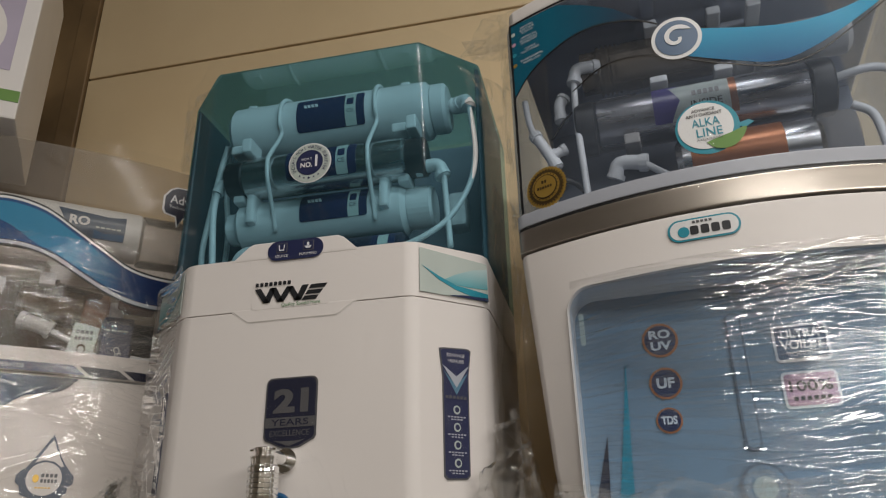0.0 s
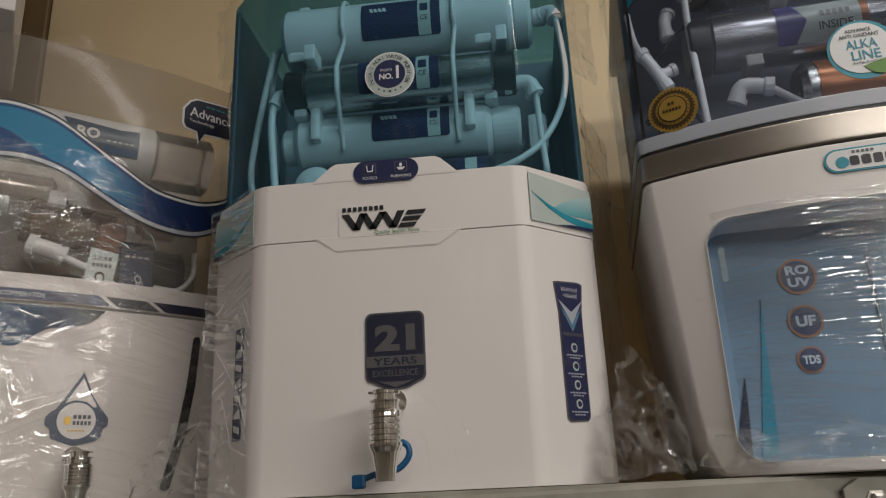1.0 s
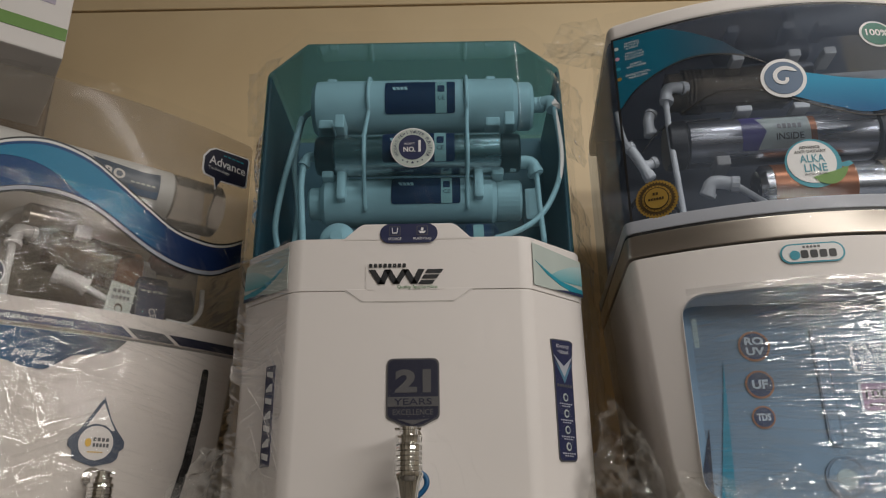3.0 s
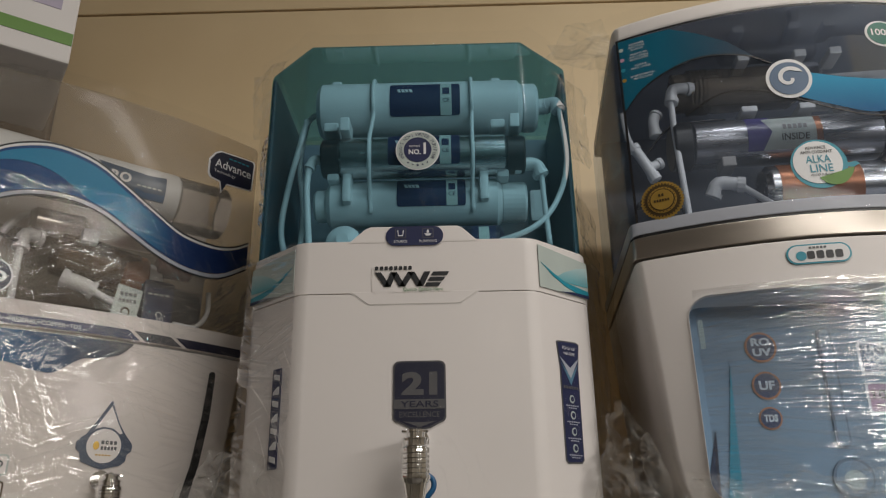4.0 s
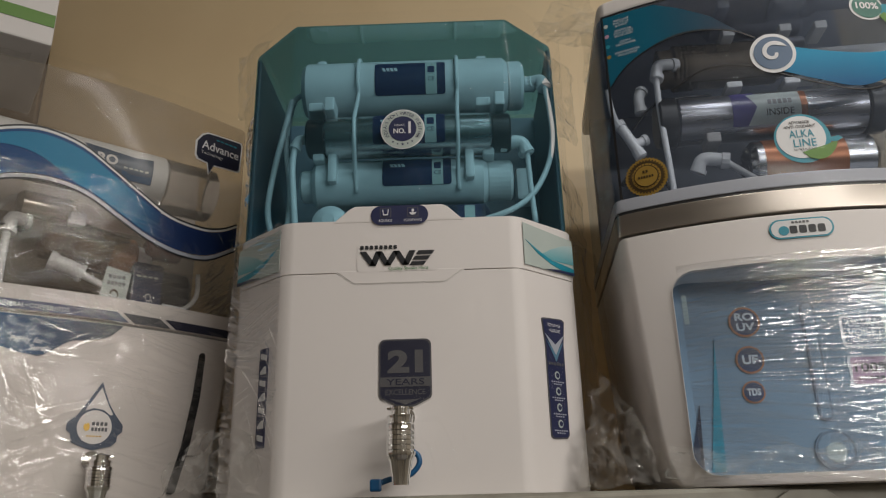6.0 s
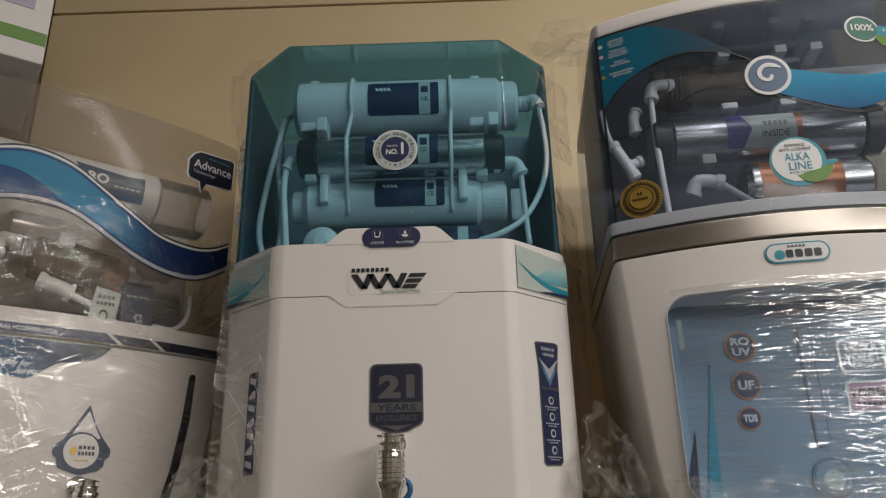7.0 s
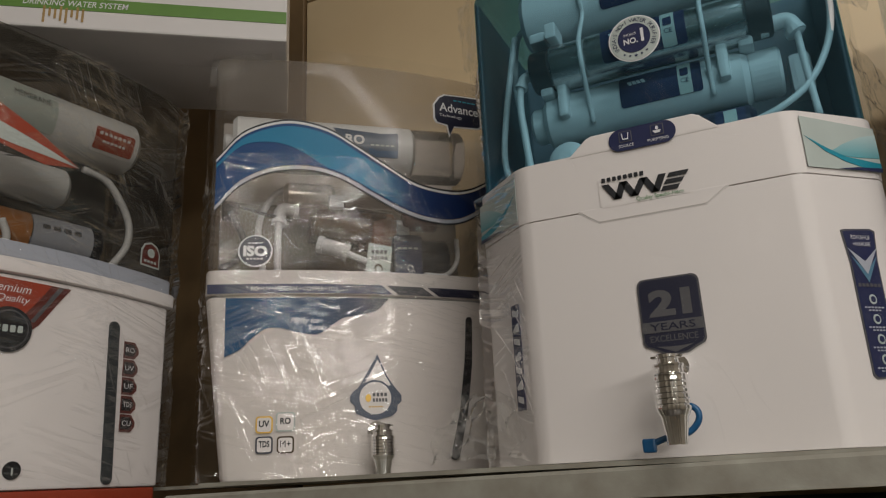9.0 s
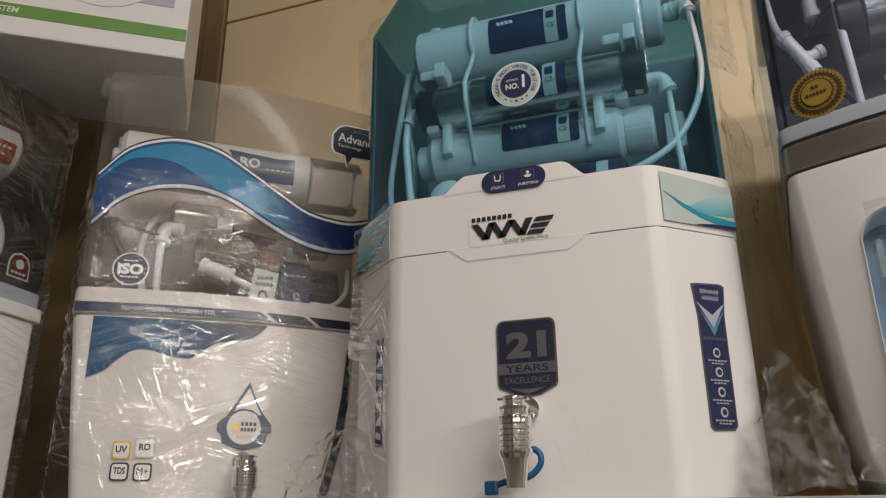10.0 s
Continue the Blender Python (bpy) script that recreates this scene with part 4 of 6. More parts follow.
# ---- shared shapes of the bow-fronted purifiers ----
def bow_plan(half, sag, depth, g=0.0, n=18, shift=0.0):
    """A plan with a bowed front, rounded shoulders and a straight back."""
    h = half + g
    pts = [(u + shift, sag * ((u + shift) / half) ** 2 - g) for u in np.linspace(-h + 0.008, h - 0.008, n)]
    e, w = pts[-1][1], pts[0][1]
    pts += [(h - 0.002, e + 0.005), (h, e + 0.014), (h, depth), (-h, depth), (-h, w + 0.014), (-h + 0.002, w + 0.005)]
    return pts[:n] + [(x + shift, y) for x, y in pts[n:]]


def cover_shell(half, sag, depth, z0, z1, material, parent, lean=0.0, label="", shift=0.0):
    plan = bow_plan(half, sag, depth, 0.0, 18, shift)
    n = len(plan)
    bm = prism(plan, z0, z1, 0.0, 2, "z", ("low",), (n - 4,))
    for v in bm.verts:
        if v.co.z > (z0 + z1) / 2:
            v.co.z += lean * max(v.co.y, 0)
    bevel(bm, 0.006, 2, 60)
    ob = auto_smooth(part("cover", bm, material, parent, label), 50)
    ob.visible_shadow = False
    return ob


# ---- the bow-fronted purifier with the blue wave ----
def wave_purifier():
    half, sag, depth, mid = 0.189, 0.0198, 0.215, 0.016
    top = thing("water_purifier", pose(-0.40, 0.122, BASE, 0, 0, 40), "white bow-fronted water purifier with blue wave cover, wrapped in creased film", "water purifier", "purifiers on the shelf")
    S = bowed(half, sag)
    plan = bow_plan(half, sag, depth, 0.0, 18, mid)
    bm = prism(plan, 0.0, 0.2165, 0.005, 2)
    for v in bm.verts:
        k = 1 - 0.13 * max(0, 1 - v.co.z / 0.2) ** 1.6
        v.co.x = mid + (v.co.x - mid) * k
    auto_smooth(part("body", bm, WHITE3, top), 40)
    part("joint", prism(bow_plan(half, sag, depth, -0.003, 18, mid), 0.215, 0.2195), MIDG, top)
    auto_smooth(part("rim", prism(bow_plan(half, sag, depth, 0.0015, 18, mid), 0.2185, 0.2505, 0.003, 2), WHITE3, top), 40)
    decal("rim_stripe", bowed(half, sag, -0.0015), [(-0.172, 0.2200), (0.055, 0.2200), (0.040, 0.2318), (-0.172, 0.2318)], NAVY, top, step=0.012)
    decal("rim_stripe", bowed(half, sag, -0.0015), [(0.062, 0.2200), (0.110, 0.2200), (0.094, 0.2310), (0.047, 0.2315)], INKG, top, step=0.012)
    st = decal("rim_stripe", bowed(half, sag, -0.0015), [(0.117, 0.2200), (0.197, 0.2200), (0.197, 0.2312), (0.101, 0.2312)], NAVYD, top, step=0.012)
    lettering("RO+UV+MINERAL+COPPER+TDS", bowed(half, sag, -0.0015), -0.068, 0.2258, 0.0050, INKW, st, 0.105)
    cover_shell(half, sag, depth, 0.2515, 0.547, FROST, top, 0.0, "clear plastic cover", mid)
    part("back_plate", block(-0.166, 0.199, depth - 0.02, depth - 0.006, 0.405, 0.540, 0.003), WHITE3, top)
    # lower back darkened in colour, for the shade among the fittings
    part("shaded_lower_back", block(-0.166, 0.199, depth - 0.03, depth - 0.006, 0.24, 0.4045, 0.003), UMBER, top)
    part("top_tray", block(-0.160, 0.190, 0.035, depth - 0.02, 0.235, 0.2535, 0.002), MIDG, top)
    # wave artwork on the cover
    up = [(-0.1680, 0.394), (-0.1625, 0.4008), (-0.1375, 0.4302), (-0.1041, 0.4458), (-0.0698, 0.4505), (-0.027, 0.4408), (0.0126, 0.4177), (0.0526, 0.393), (0.0936, 0.3711), (0.1409, 0.3654), (0.1720, 0.3720), (0.1960, 0.3850)]
    dn = [(-0.1680, 0.335), (-0.1602, 0.3435), (-0.1392, 0.3677), (-0.1028, 0.3865), (-0.0577, 0.3921), (-0.0153, 0.3836), (0.0277, 0.3611), (0.0676, 0.341), (0.1089, 0.3298), (0.1524, 0.3320), (0.1960, 0.3560)]
    smooth = lambda p, k=4: [(q.x, q.y) for q in glide([(a, b, 0) for a, b in p], k)]
    U_, D_ = smooth(up), smooth(dn)
    band = decal("wave_print", S, U_ + D_[::-1], BAND_BLUE, top, 0.0006, 0.0004, 0.008, "printed blue wave band")
    floor_of = lambda u: float(np.interp(u, [q[0] for q in D_], [q[1] for q in D_])) + 0.002
    sky = [(u, v - 0.004) for u, v in U_ if u < 0.10]
    low = [(u, max(v - 0.008 - 0.060 * min(max((u + 0.17) / 0.17, 0), 1) ** 1.5, floor_of(u))) for u, v in U_ if u < 0.10]
    decal("wave_light", S, sky + low[::-1], BAND_SKY, band, 0.0012, 0.0003, 0.008)

    def ribbon(line, dv0, dv1, mt, nm, off):
        decal(nm, S, [(u, v + dv1) for u, v in line] + [(u, v + dv0) for u, v in line][::-1], mt, band, off, 0.0003, 0.008)
    ribbon(U_, 0.0005, 0.0035, INKW, "wave_edge", 0.0012)
    ribbon(U_, 0.0035, 0.0062, INKB, "wave_edge", 0.0010)
    ribbon(D_, -0.006, -0.001, GREYP, "wave_edge", 0.0010)
    ribbon(D_, -0.0085, -0.006, INKB, "wave_edge", 0.0010)
    # speech-bubble sticker
    bub = [(0.1205, 0.5000), (0.1205, 0.4780), (0.1240, 0.4715), (0.1400, 0.4690), (0.1435, 0.4525), (0.1510, 0.4680), (0.1915, 0.4715), (0.1950, 0.4750), (0.1970, 0.5180), (0.1945, 0.5220), (0.1380, 0.5185), (0.1290, 0.5130)]
    sp = decal("bubble_sticker", S, bub, INKW, top, 0.0006, 0.0005, 0.01, "navy speech-bubble sticker")
    cx, cz = 0.158, 0.4935
    decal("bubble_field", S, [(cx + (u - cx) * 0.93, cz + (v - cz) * 0.92) for u, v in bub], NAVYD, sp, 0.0014, 0.0003, 0.01)
    lettering("Advance", S, 0.1600, 0.4975, 0.0135, INKW, sp, 0.060, 0, 0.0022, 0.012)
    lettering("Technology", S, 0.1470, 0.4840, 0.0060, INKW, sp, 0.035, 0, 0.0022)
    bars(S, 0.152, 0.188, 0.5105, 0.0022, TEALP, sp, 5, 0.0020)
    # behind the cover
    m1 = filter_cartridge(-0.150, 0.105, 0.085, 0.455, 0.038, top, TUBEW, "membrane_housing")
    auto_smooth(part("end_cap", rod(0.100, 0.178, 0.085, 0.452, 0.040, 0.004), CLEARE, m1))
    part("nipple", rod(-0.162, -0.148, 0.085, 0.455, 0.012), TUBEW, m1)
    D = drum(0.085, 0.455, 0.038)
    lb = decal("label_sticker", D, [(-0.014, 0.4740), (0.030, 0.4700), (0.055, 0.4680), (0.078, 0.4710), (0.078, 0.4330), (0.026, 0.4330), (-0.004, 0.4540)], paint("steel_label_print", (0.045, 0.085, 0.15), 0.3, 0.05, 30.0), m1, step=0.006)
    lettering("RO", D, 0.016, 0.4560, 0.0150, INKW, lb, 0.027, 0, 0.0016, 0.04)
    bars(D, 0.038, 0.074, 0.449, 0.0025, PALE, lb, 5, 0.0012)
    decal("label_shade", D, [(0.036, 0.4340), (0.077, 0.4340), (0.077, 0.4430), (0.050, 0.4410), (0.036, 0.4450)], BLUEP, lb, 0.0010, 0.0003, 0.006)
    c2 = filter_cartridge(-0.080, -0.010, 0.075, 0.378, 0.017, top, BRUSH, "uv_chamber")
    c3 = lathe([(0.020, 0), (0.030, 0.004), (0.030, 0.020), (0.0352, 0.022), (0.0352, 0.027), (0.030, 0.029), (0.0352, 0.031), (0.0352, 0.036), (0.030, 0.038), (0.0352, 0.040), (0.0352, 0.045), (0.031, 0.047), (0.030, 0.105), (0.022, 0.115), (0.008, 0.117)], Matrix.Translation((-0.044, 0.088, 0.345)) @ pose(0, 0, 0, 0, 97, 0), 32)
    bowl = auto_smooth(part("filter_bowl", c3, CLEARB, top, "clear ribbed filter bowl"), 25)
    auto_smooth(part("filter_core", rod(-0.035, 0.055, 0.088, 0.337, 0.013), PITH, bowl))
    part("copper_band", rod(0.040, 0.075, 0.085, 0.330, 0.0285), COPPER, bowl)
    part("end_cap", rod(0.075, 0.094, 0.085, 0.326, 0.024), TUBEW, bowl)
    part("clip", block(-0.020, 0.000, 0.045, 0.06, 0.352, 0.370, 0.002), TUBEW, top)
    elbow([(-0.062, 0.07, 0.352), (-0.082, 0.065, 0.352), (-0.086, 0.062, 0.330)], 0.0085, top)
    part("hose", hose([(-0.086, 0.062, 0.335), (-0.087, 0.06, 0.30), (-0.086, 0.06, 0.25)], 0.0048), TUBEW, top, smooth=True)
    elbow([(-0.034, 0.06, 0.303), (-0.010, 0.055, 0.296), (0.006, 0.055, 0.290)], 0.010, top)
    part("hose", hose([(0.002, 0.055, 0.291), (0.04, 0.055, 0.275), (0.075, 0.06, 0.255)], 0.0046), TUBEW, top, smooth=True)
    part("hose", hose([(-0.100, 0.10, 0.25), (-0.112, 0.09, 0.33), (-0.095, 0.085, 0.375), (-0.070, 0.08, 0.390), (-0.040, 0.09, 0.395)], 0.0045), TUBEW, top, smooth=True)
    part("hose", hose([(0.110, 0.05, 0.262), (0.140, 0.05, 0.262), (0.160, 0.06, 0.285), (0.164, 0.07, 0.32)], 0.0034), TUBEW, top, smooth=True)
    lbk = part("pump_body", block(0.068, 0.112, 0.055, 0.12, 0.252, 0.322, 0.008), NAVYD, top)
    decal("pump_label", flat(0.055), pane(0.071, 0.108, 0.258, 0.310, 0.002), NAVY, lbk, step=0)
    lettering("CE", flat(0.055), 0.092, 0.270, 0.0085, INKW, lbk, None, -70, 0.0014, 0.01)
    bars(flat(0.055), 0.074, 0.105, 0.300, 0.0025, PALE, lbk, 4, 0.0012)
    auto_smooth(part("pump_head", rod(0.105, 0.150, 0.088, 0.290, 0.032), BLACK, top))
    part("valve", rod(0.085, 0.135, 0.07, 0.345, 0.014), MAROON, top)
    il = part("inner_label", prism([(0.028, 0.262), (0.034, 0.257), (0.056, 0.255), (0.061, 0.259), (0.066, 0.300), (0.034, 0.305)], 0.050, 0.052, 0, 1, "y"), PALE, top)
    decal("label_drop", flat(0.050), disc(0.046, 0.268, 0.0058, 0.0070, 20), GOLDD, il, 0.0004, 0.0003, 0)
    decal("label_drop", flat(0.050), disc(0.046, 0.267, 0.0040, 0.0048, 20), PALE, il, 0.0009, 0.0003, 0)
    bars(flat(0.050), 0.037, 0.060, 0.292, 0.0050, INKG, il, 4, 0.0006)
    bars(flat(0.050), 0.036, 0.060, 0.283, 0.0050, INKG, il, 5, 0.0006)
    part("adapter", rod(-0.160, -0.138, 0.07, 0.348, 0.014), BLACK, top)
    part("cable", hose([(-0.148, 0.06, 0.342), (-0.140, 0.05, 0.322), (-0.130, 0.05, 0.300), (-0.138, 0.05, 0.275), (-0.160, 0.05, 0.262)], 0.0048), BLACK, top, smooth=True)
    part("cable", hose([(-0.140, 0.06, 0.352), (-0.110, 0.055, 0.342), (-0.070, 0.06, 0.335)], 0.0022), BLACK, top, smooth=True)
    # ISO mark on the cover
    iso = decal("round_sticker", S, disc(-0.1164, 0.2745, 0.0208, n=36), INKW, top, 0.0006, 0.0005, 0.01)
    decal("disc_field", S, disc(-0.1164, 0.2745, 0.0192, n=36), NAVYD, iso, 0.0014, 0.0003, 0.01)
    lettering("ISO", S, -0.1164, 0.2740, 0.0138, INKW, iso, 0.029, 0, 0.0022, 0.05)
    bars(S, -0.127, -0.106, 0.2640, 0.0020, INKW, iso, 5, 0.0020)
    bars(S, -0.125, -0.108, 0.2845, 0.0018, INKW, iso, 4, 0.0020)
    # prints on the body
    sw = smooth([(-0.1490, 0.1425), (-0.1304, 0.1518), (-0.1200, 0.1627), (-0.1023, 0.1756), (-0.0850, 0.1765), (-0.0658, 0.1714), (-0.0500, 0.1690), (-0.0361, 0.1701), (-0.0097, 0.1887), (0.0100, 0.1920), (0.0332, 0.1992), (0.0487, 0.2136)])
    sh = decal("swoosh_print", S, [(-0.1499, 0.2147)] + sw + [(0.0480, 0.2150)], SWOOSH, top, step=0.01, label="blue printed swoosh")
    lettering("Purity for", S, -0.055, 0.1850, 0.0085, INKW, sh, 0.036, 0, 0.0014, 0, 0.3)
    lettering("Surety", S, -0.040, 0.1765, 0.0085, INKW, sh, 0.024, 0, 0.0014, 0, 0.3)
    u, v = 0.0300, 0.0915
    drop = [(u + 0.003, 0.1440), (u - 0.012, 0.1180), (u - 0.022, 0.1020), (u - 0.026, 0.1000), (u - 0.031, 0.0940), (u - 0.031, 0.0860), (u - 0.026, 0.0820), (u - 0.024, 0.0720), (u - 0.016, 0.0690), (u - 0.008, 0.0660), (u, 0.0640), (u + 0.010, 0.0665), (u + 0.020, 0.0690), (u + 0.026, 0.0740), (u + 0.027, 0.0820), (u + 0.032, 0.0860), (u + 0.032, 0.0940), (u + 0.027, 0.1000), (u + 0.022, 0.1060), (u + 0.014, 0.1180)]
    em = decal("drop_emblem", S, drop, paint("slate_emblem", (0.055, 0.075, 0.12), 0.35, 0.05, 30.0), top, 0.0004, 0.0012, 0.01, "slate drop-shaped emblem")
    decal("emblem_field", S, [(u + 0.003, 0.1370), (u - 0.009, 0.1160), (u - 0.013, 0.1090), (u - 0.004, 0.1125), (u + 0.008, 0.1110), (u + 0.016, 0.1050), (u + 0.019, 0.1060), (u + 0.012, 0.1180)], WHITE, em, 0.0018, 0.0003, 0.01)
    decal("emblem_disc", S, disc(u - 0.0005, 0.0905, 0.0195, n=34), WHITE, em, 0.0018, 0.0005, 0.01)
    decal("emblem_mark", S, disc(u - 0.0095, 0.0905, 0.0035, 0.0048, 16), GOLD, em, 0.0028, 0.0003, 0)
    bars(S, u - 0.004, u + 0.015, 0.0945, 0.0042, INKG, em, 4, 0.0026)
    bars(S, u - 0.004, u + 0.015, 0.0880, 0.0042, INKG, em, 5, 0.0026)
    bars(S, u - 0.009, u + 0.009, 0.0800, 0.0016, GOLD, em, 5, 0.0026)
    strip = [(0.1535, 0.1915), (0.1555, 0.1945), (0.1600, 0.1950), (0.1622, 0.1915), (0.1590, 0.1350), (0.1500, 0.0750), (0.1350, 0.0175), (0.1300, 0.0145), (0.1245, 0.0165), (0.1245, 0.0205), (0.1390, 0.0750), (0.1485, 0.1350)]
    sg = decal("sight_strip", S, strip, BLACK, top, 0.0004, 0.0010, 0.01, "dark curved level window")
    for k in range(9):
        decal("scale_tick", S, pane(0.138 + 0.0022 * k, 0.1395 + 0.0022 * k, 0.040 + 0.016 * k, 0.041 + 0.016 * k, 0.0003, 1), INKG, sg, 0.0016, 0.0003, 0)
    for (a, b), words, mt in zip(((-0.1010, 0.0625), (-0.0768, 0.0652), (-0.1006, 0.0395), (-0.0765, 0.0390)), ("UV", "RO", "TDS", "M+"), (GOLD, PALE, NAVYD, GOLDD)):
        k = 0.0098 if words != "RO" else 0.0112
        ic = decal("feature_icon", S, pane(a - k, a + k, b - k, b + k, 0.004), mt, top, 0.0004, 0.0004, 0)
        decal("icon_field", S, pane(a - k + 0.0018, a + k - 0.0018, b - k + 0.0018, b + k - 0.0018, 0.003), WHITE, ic, 0.001, 0.0003, 0)
        lettering(words, S, a, b + 0.001, 0.0074, INKB, ic, 0.0120, 0, 0.0016, 0.03 if words != "M+" else 0.0)
    tap(top, 0.0300, -0.042, -0.0005, 0.0560, 0.001)
    # film
    path = [(-0.176, 0.20), (-0.176, 0.045)] + [(u_, sag * (u_ / half) ** 2 - 0.003) for u_ in np.linspace(-0.168, 0.200, 24)] + [(0.208, 0.045), (0.208, 0.20)]

    def loose(u, v):
        return 0.0003 + 0.005 * (1 if u < 0.27 or u > 0.73 else 0.0)
    wrap(path, -0.001, 0.405, top, 11, FILM, loose, 13, (0.35, 4.2), 170, 0.004, "creased clear plastic film", 0.0002, lambda u, v: 0.30)
    wrap(path, 0.405, 0.560, top, 12, FILMT, loose, 13, (0.5, 2.6), 60, 0.005, "", 0.0002, lambda u, v: 0.30)
    scrap([(-0.178, 0.02, 0.50), (-0.10, 0.0, 0.535), (-0.10, 0.01, 0.562), (-0.180, 0.04, 0.560)], top, 13, amount=0.004)
    scrap([(0.172, 0.01, 0.0), (0.235, 0.03, 0.0), (0.215, 0.05, 0.07), (0.172, 0.03, 0.10)], top, 14)
    return top


wave_purifier()


# ---- the bow-fronted purifier with the smoke cover and the blue window ----
def window_purifier():
    half, sag, depth = 0.200, 0.047, 0.345
    top = thing("water_purifier", pose(0.425, -0.062, BASE, 0, 0, -5), "white bow-fronted water purifier with blue tank window, wrapped in shiny film", "water purifier", "purifiers on the shelf")
    S = bowed(half, sag)
    # lower body as a bowed frame round an opening
    body = prism(bow_plan(half, sag, depth), 0.0, 0.256, 0.004, 2)
    for cut_z in (0.012, 0.03, 0.055, 0.10, 0.18):
        bmesh.ops.bisect_plane(body, geom=body.verts[:] + body.edges[:] + body.faces[:], plane_co=(0, 0, cut_z), plane_no=(0, 0, 1))
    win = pane(-0.156, 0.156, 0.010, 0.2075, 0.022, 8)
    cut = prism(win, -0.05, 0.085, 0, 1, "y")
    bo = part("body", body, WHITE, top)
    me_cut = bpy.data.meshes.new("cutter")
    cut.to_mesh(me_cut), cut.free()
    cutter = bpy.data.objects.new("cutter", me_cut)
    scene.collection.objects.link(cutter)
    cutter.parent = top
    mod = bo.modifiers.new("opening", "BOOLEAN")
    mod.operation, mod.object, mod.solver = "DIFFERENCE", cutter, "EXACT"
    bpy.context.view_layer.update()
    done = bpy.data.meshes.new_from_object(bo.evaluated_get(bpy.context.evaluated_depsgraph_get()))
    bo.modifiers.clear()
    bo.data = done
    done.name = "body"
    bpy.data.objects.remove(cutter)
    bm = bmesh.new()
    bm.from_mesh(bo.data)
    for v in bm.verts:
        inside = abs(v.co.x) < 0.1575 and 0.009 < v.co.z < 0.2085
        if abs(v.co.x) > 0.13 and not inside:
            k = 1 - 0.10 * (1 - v.co.z / 0.256) - 0.06 * max(0, 1 - v.co.z / 0.045) ** 2
            v.co.x = math.copysign(0.13 + (abs(v.co.x) - 0.13) * (half * k - 0.13) / (half - 0.13), v.co.x)
    bm.to_mesh(bo.data), bm.free()
    auto_smooth(bo, 40)
    part("window_lip", sheet([[S(u, v, d) for u, v in win + win[:1]] for d in (0.0022, 0.0005)]), WHITE2, bo)
    T = flat(0.066)
    tank = auto_smooth(part("tank", prism(pane(-0.162, 0.162, 0.006, 0.212, 0.024, 8), 0.066, 0.083, 0.004, 2, "y"), TANK, top, "blue-grey plastic tank"), 40)
    # relief, wedges and stickers on the tank
    slot = pane(-0.024, -0.0105, 0.0605, 0.180, 0.006)
    decal("slot_rim", T, slot, TANKE, tank, 0.0004, 0.002, 0)
    decal("slot_face", T, pane(-0.0222, -0.0123, 0.0625, 0.1785, 0.0045), TANK, tank, 0.0004, 0.0026, 0)
    decal("outlet_ring", T, disc(-0.0148, 0.032, 0.0190), TANKE, tank, 0.0004, 0.0022, 0)
    decal("outlet_face", T, disc(-0.0148, 0.032, 0.0165), TANK, tank, 0.0004, 0.0030, 0)
    decal("outlet_hole", T, disc(-0.0148, 0.030, 0.0095), PALE, tank, 0.0004, 0.0036, 0)
    for s in (1, -1):
        g = lambda pts: [(s * (p - 0.0) if s > 0 else -p - 0.0, q) for p, q in pts]
        decal("wedge", T, g([(-0.1136, 0.1464), (-0.1200, 0.1000), (-0.1330, 0.0150), (-0.1195, 0.0150)]), TEALP, tank, 0.0004, 0.0012, 0)
        decal("wedge", T, g([(-0.1366, 0.0807), (-0.1540, 0.0150), (-0.1400, 0.0150)]), NAVYD, tank, 0.0004, 0.0010, 0)
    for a, b, r, words in ((-0.0808, 0.1624, 0.0158, "RO\nUV"), (-0.0810, 0.1231, 0.0142, "UF"), (-0.0822, 0.0905, 0.0112, "TDS")):
        cs = decal("round_sticker", T, disc(a, b, r), RIM, tank, 0.0006, 0.0008, 0, "navy round sticker with orange rim")
        decal("sticker_core", T, disc(a, b, r * 0.86), NAVY, cs, 0.0016, 0.0003, 0)
        lettering(words, T, a, b, r * (1.2 if "\n" in words else 0.66), INKW, cs, r * (1.2 if len(words) > 2 else 1.1), 0, 0.0024, 0.04)
    uv = decal("square_sticker", T, pane(0.0125, 0.0570, 0.1315, 0.1640, 0.004), INKW, tank, 0.0006, 0.0008, 0)
    decal("sticker_core", T, pane(0.0145, 0.0550, 0.1335, 0.1620, 0.003), paint("steel_blue_print", (0.06, 0.11, 0.19), 0.3, 0.04, 20.0), uv, 0.0016, 0.0003, 0)
    lettering("ULTRA", T, 0.0350, 0.1558, 0.0082, INKW, uv, 0.031, 0, 0.0022, 0.02)
    lettering("VOILET", T, 0.0350, 0.1462, 0.0082, INKW, uv, 0.034, 0, 0.0022, 0.02)
    lettering("TECHNOLOGY", T, 0.0360, 0.1382, 0.0040, INKW, uv, 0.029, 0, 0.0022)
    pc = decal("square_sticker", T, pane(0.0130, 0.0570, 0.0920, 0.1230, 0.004), INKW, tank, 0.0006, 0.0008, 0, "pink sticker with white rim")
    decal("sticker_core", T, pane(0.0150, 0.0550, 0.0940, 0.1210, 0.003), PINK, pc, 0.0016, 0.0003, 0)
    lettering("100%", T, 0.0350, 0.1105, 0.0095, INKB, pc, 0.034, 0, 0.0022, 0.02)
    bars(T, 0.0200, 0.0510, 0.1000, 0.0035, INKB, pc, 6, 0.0022)
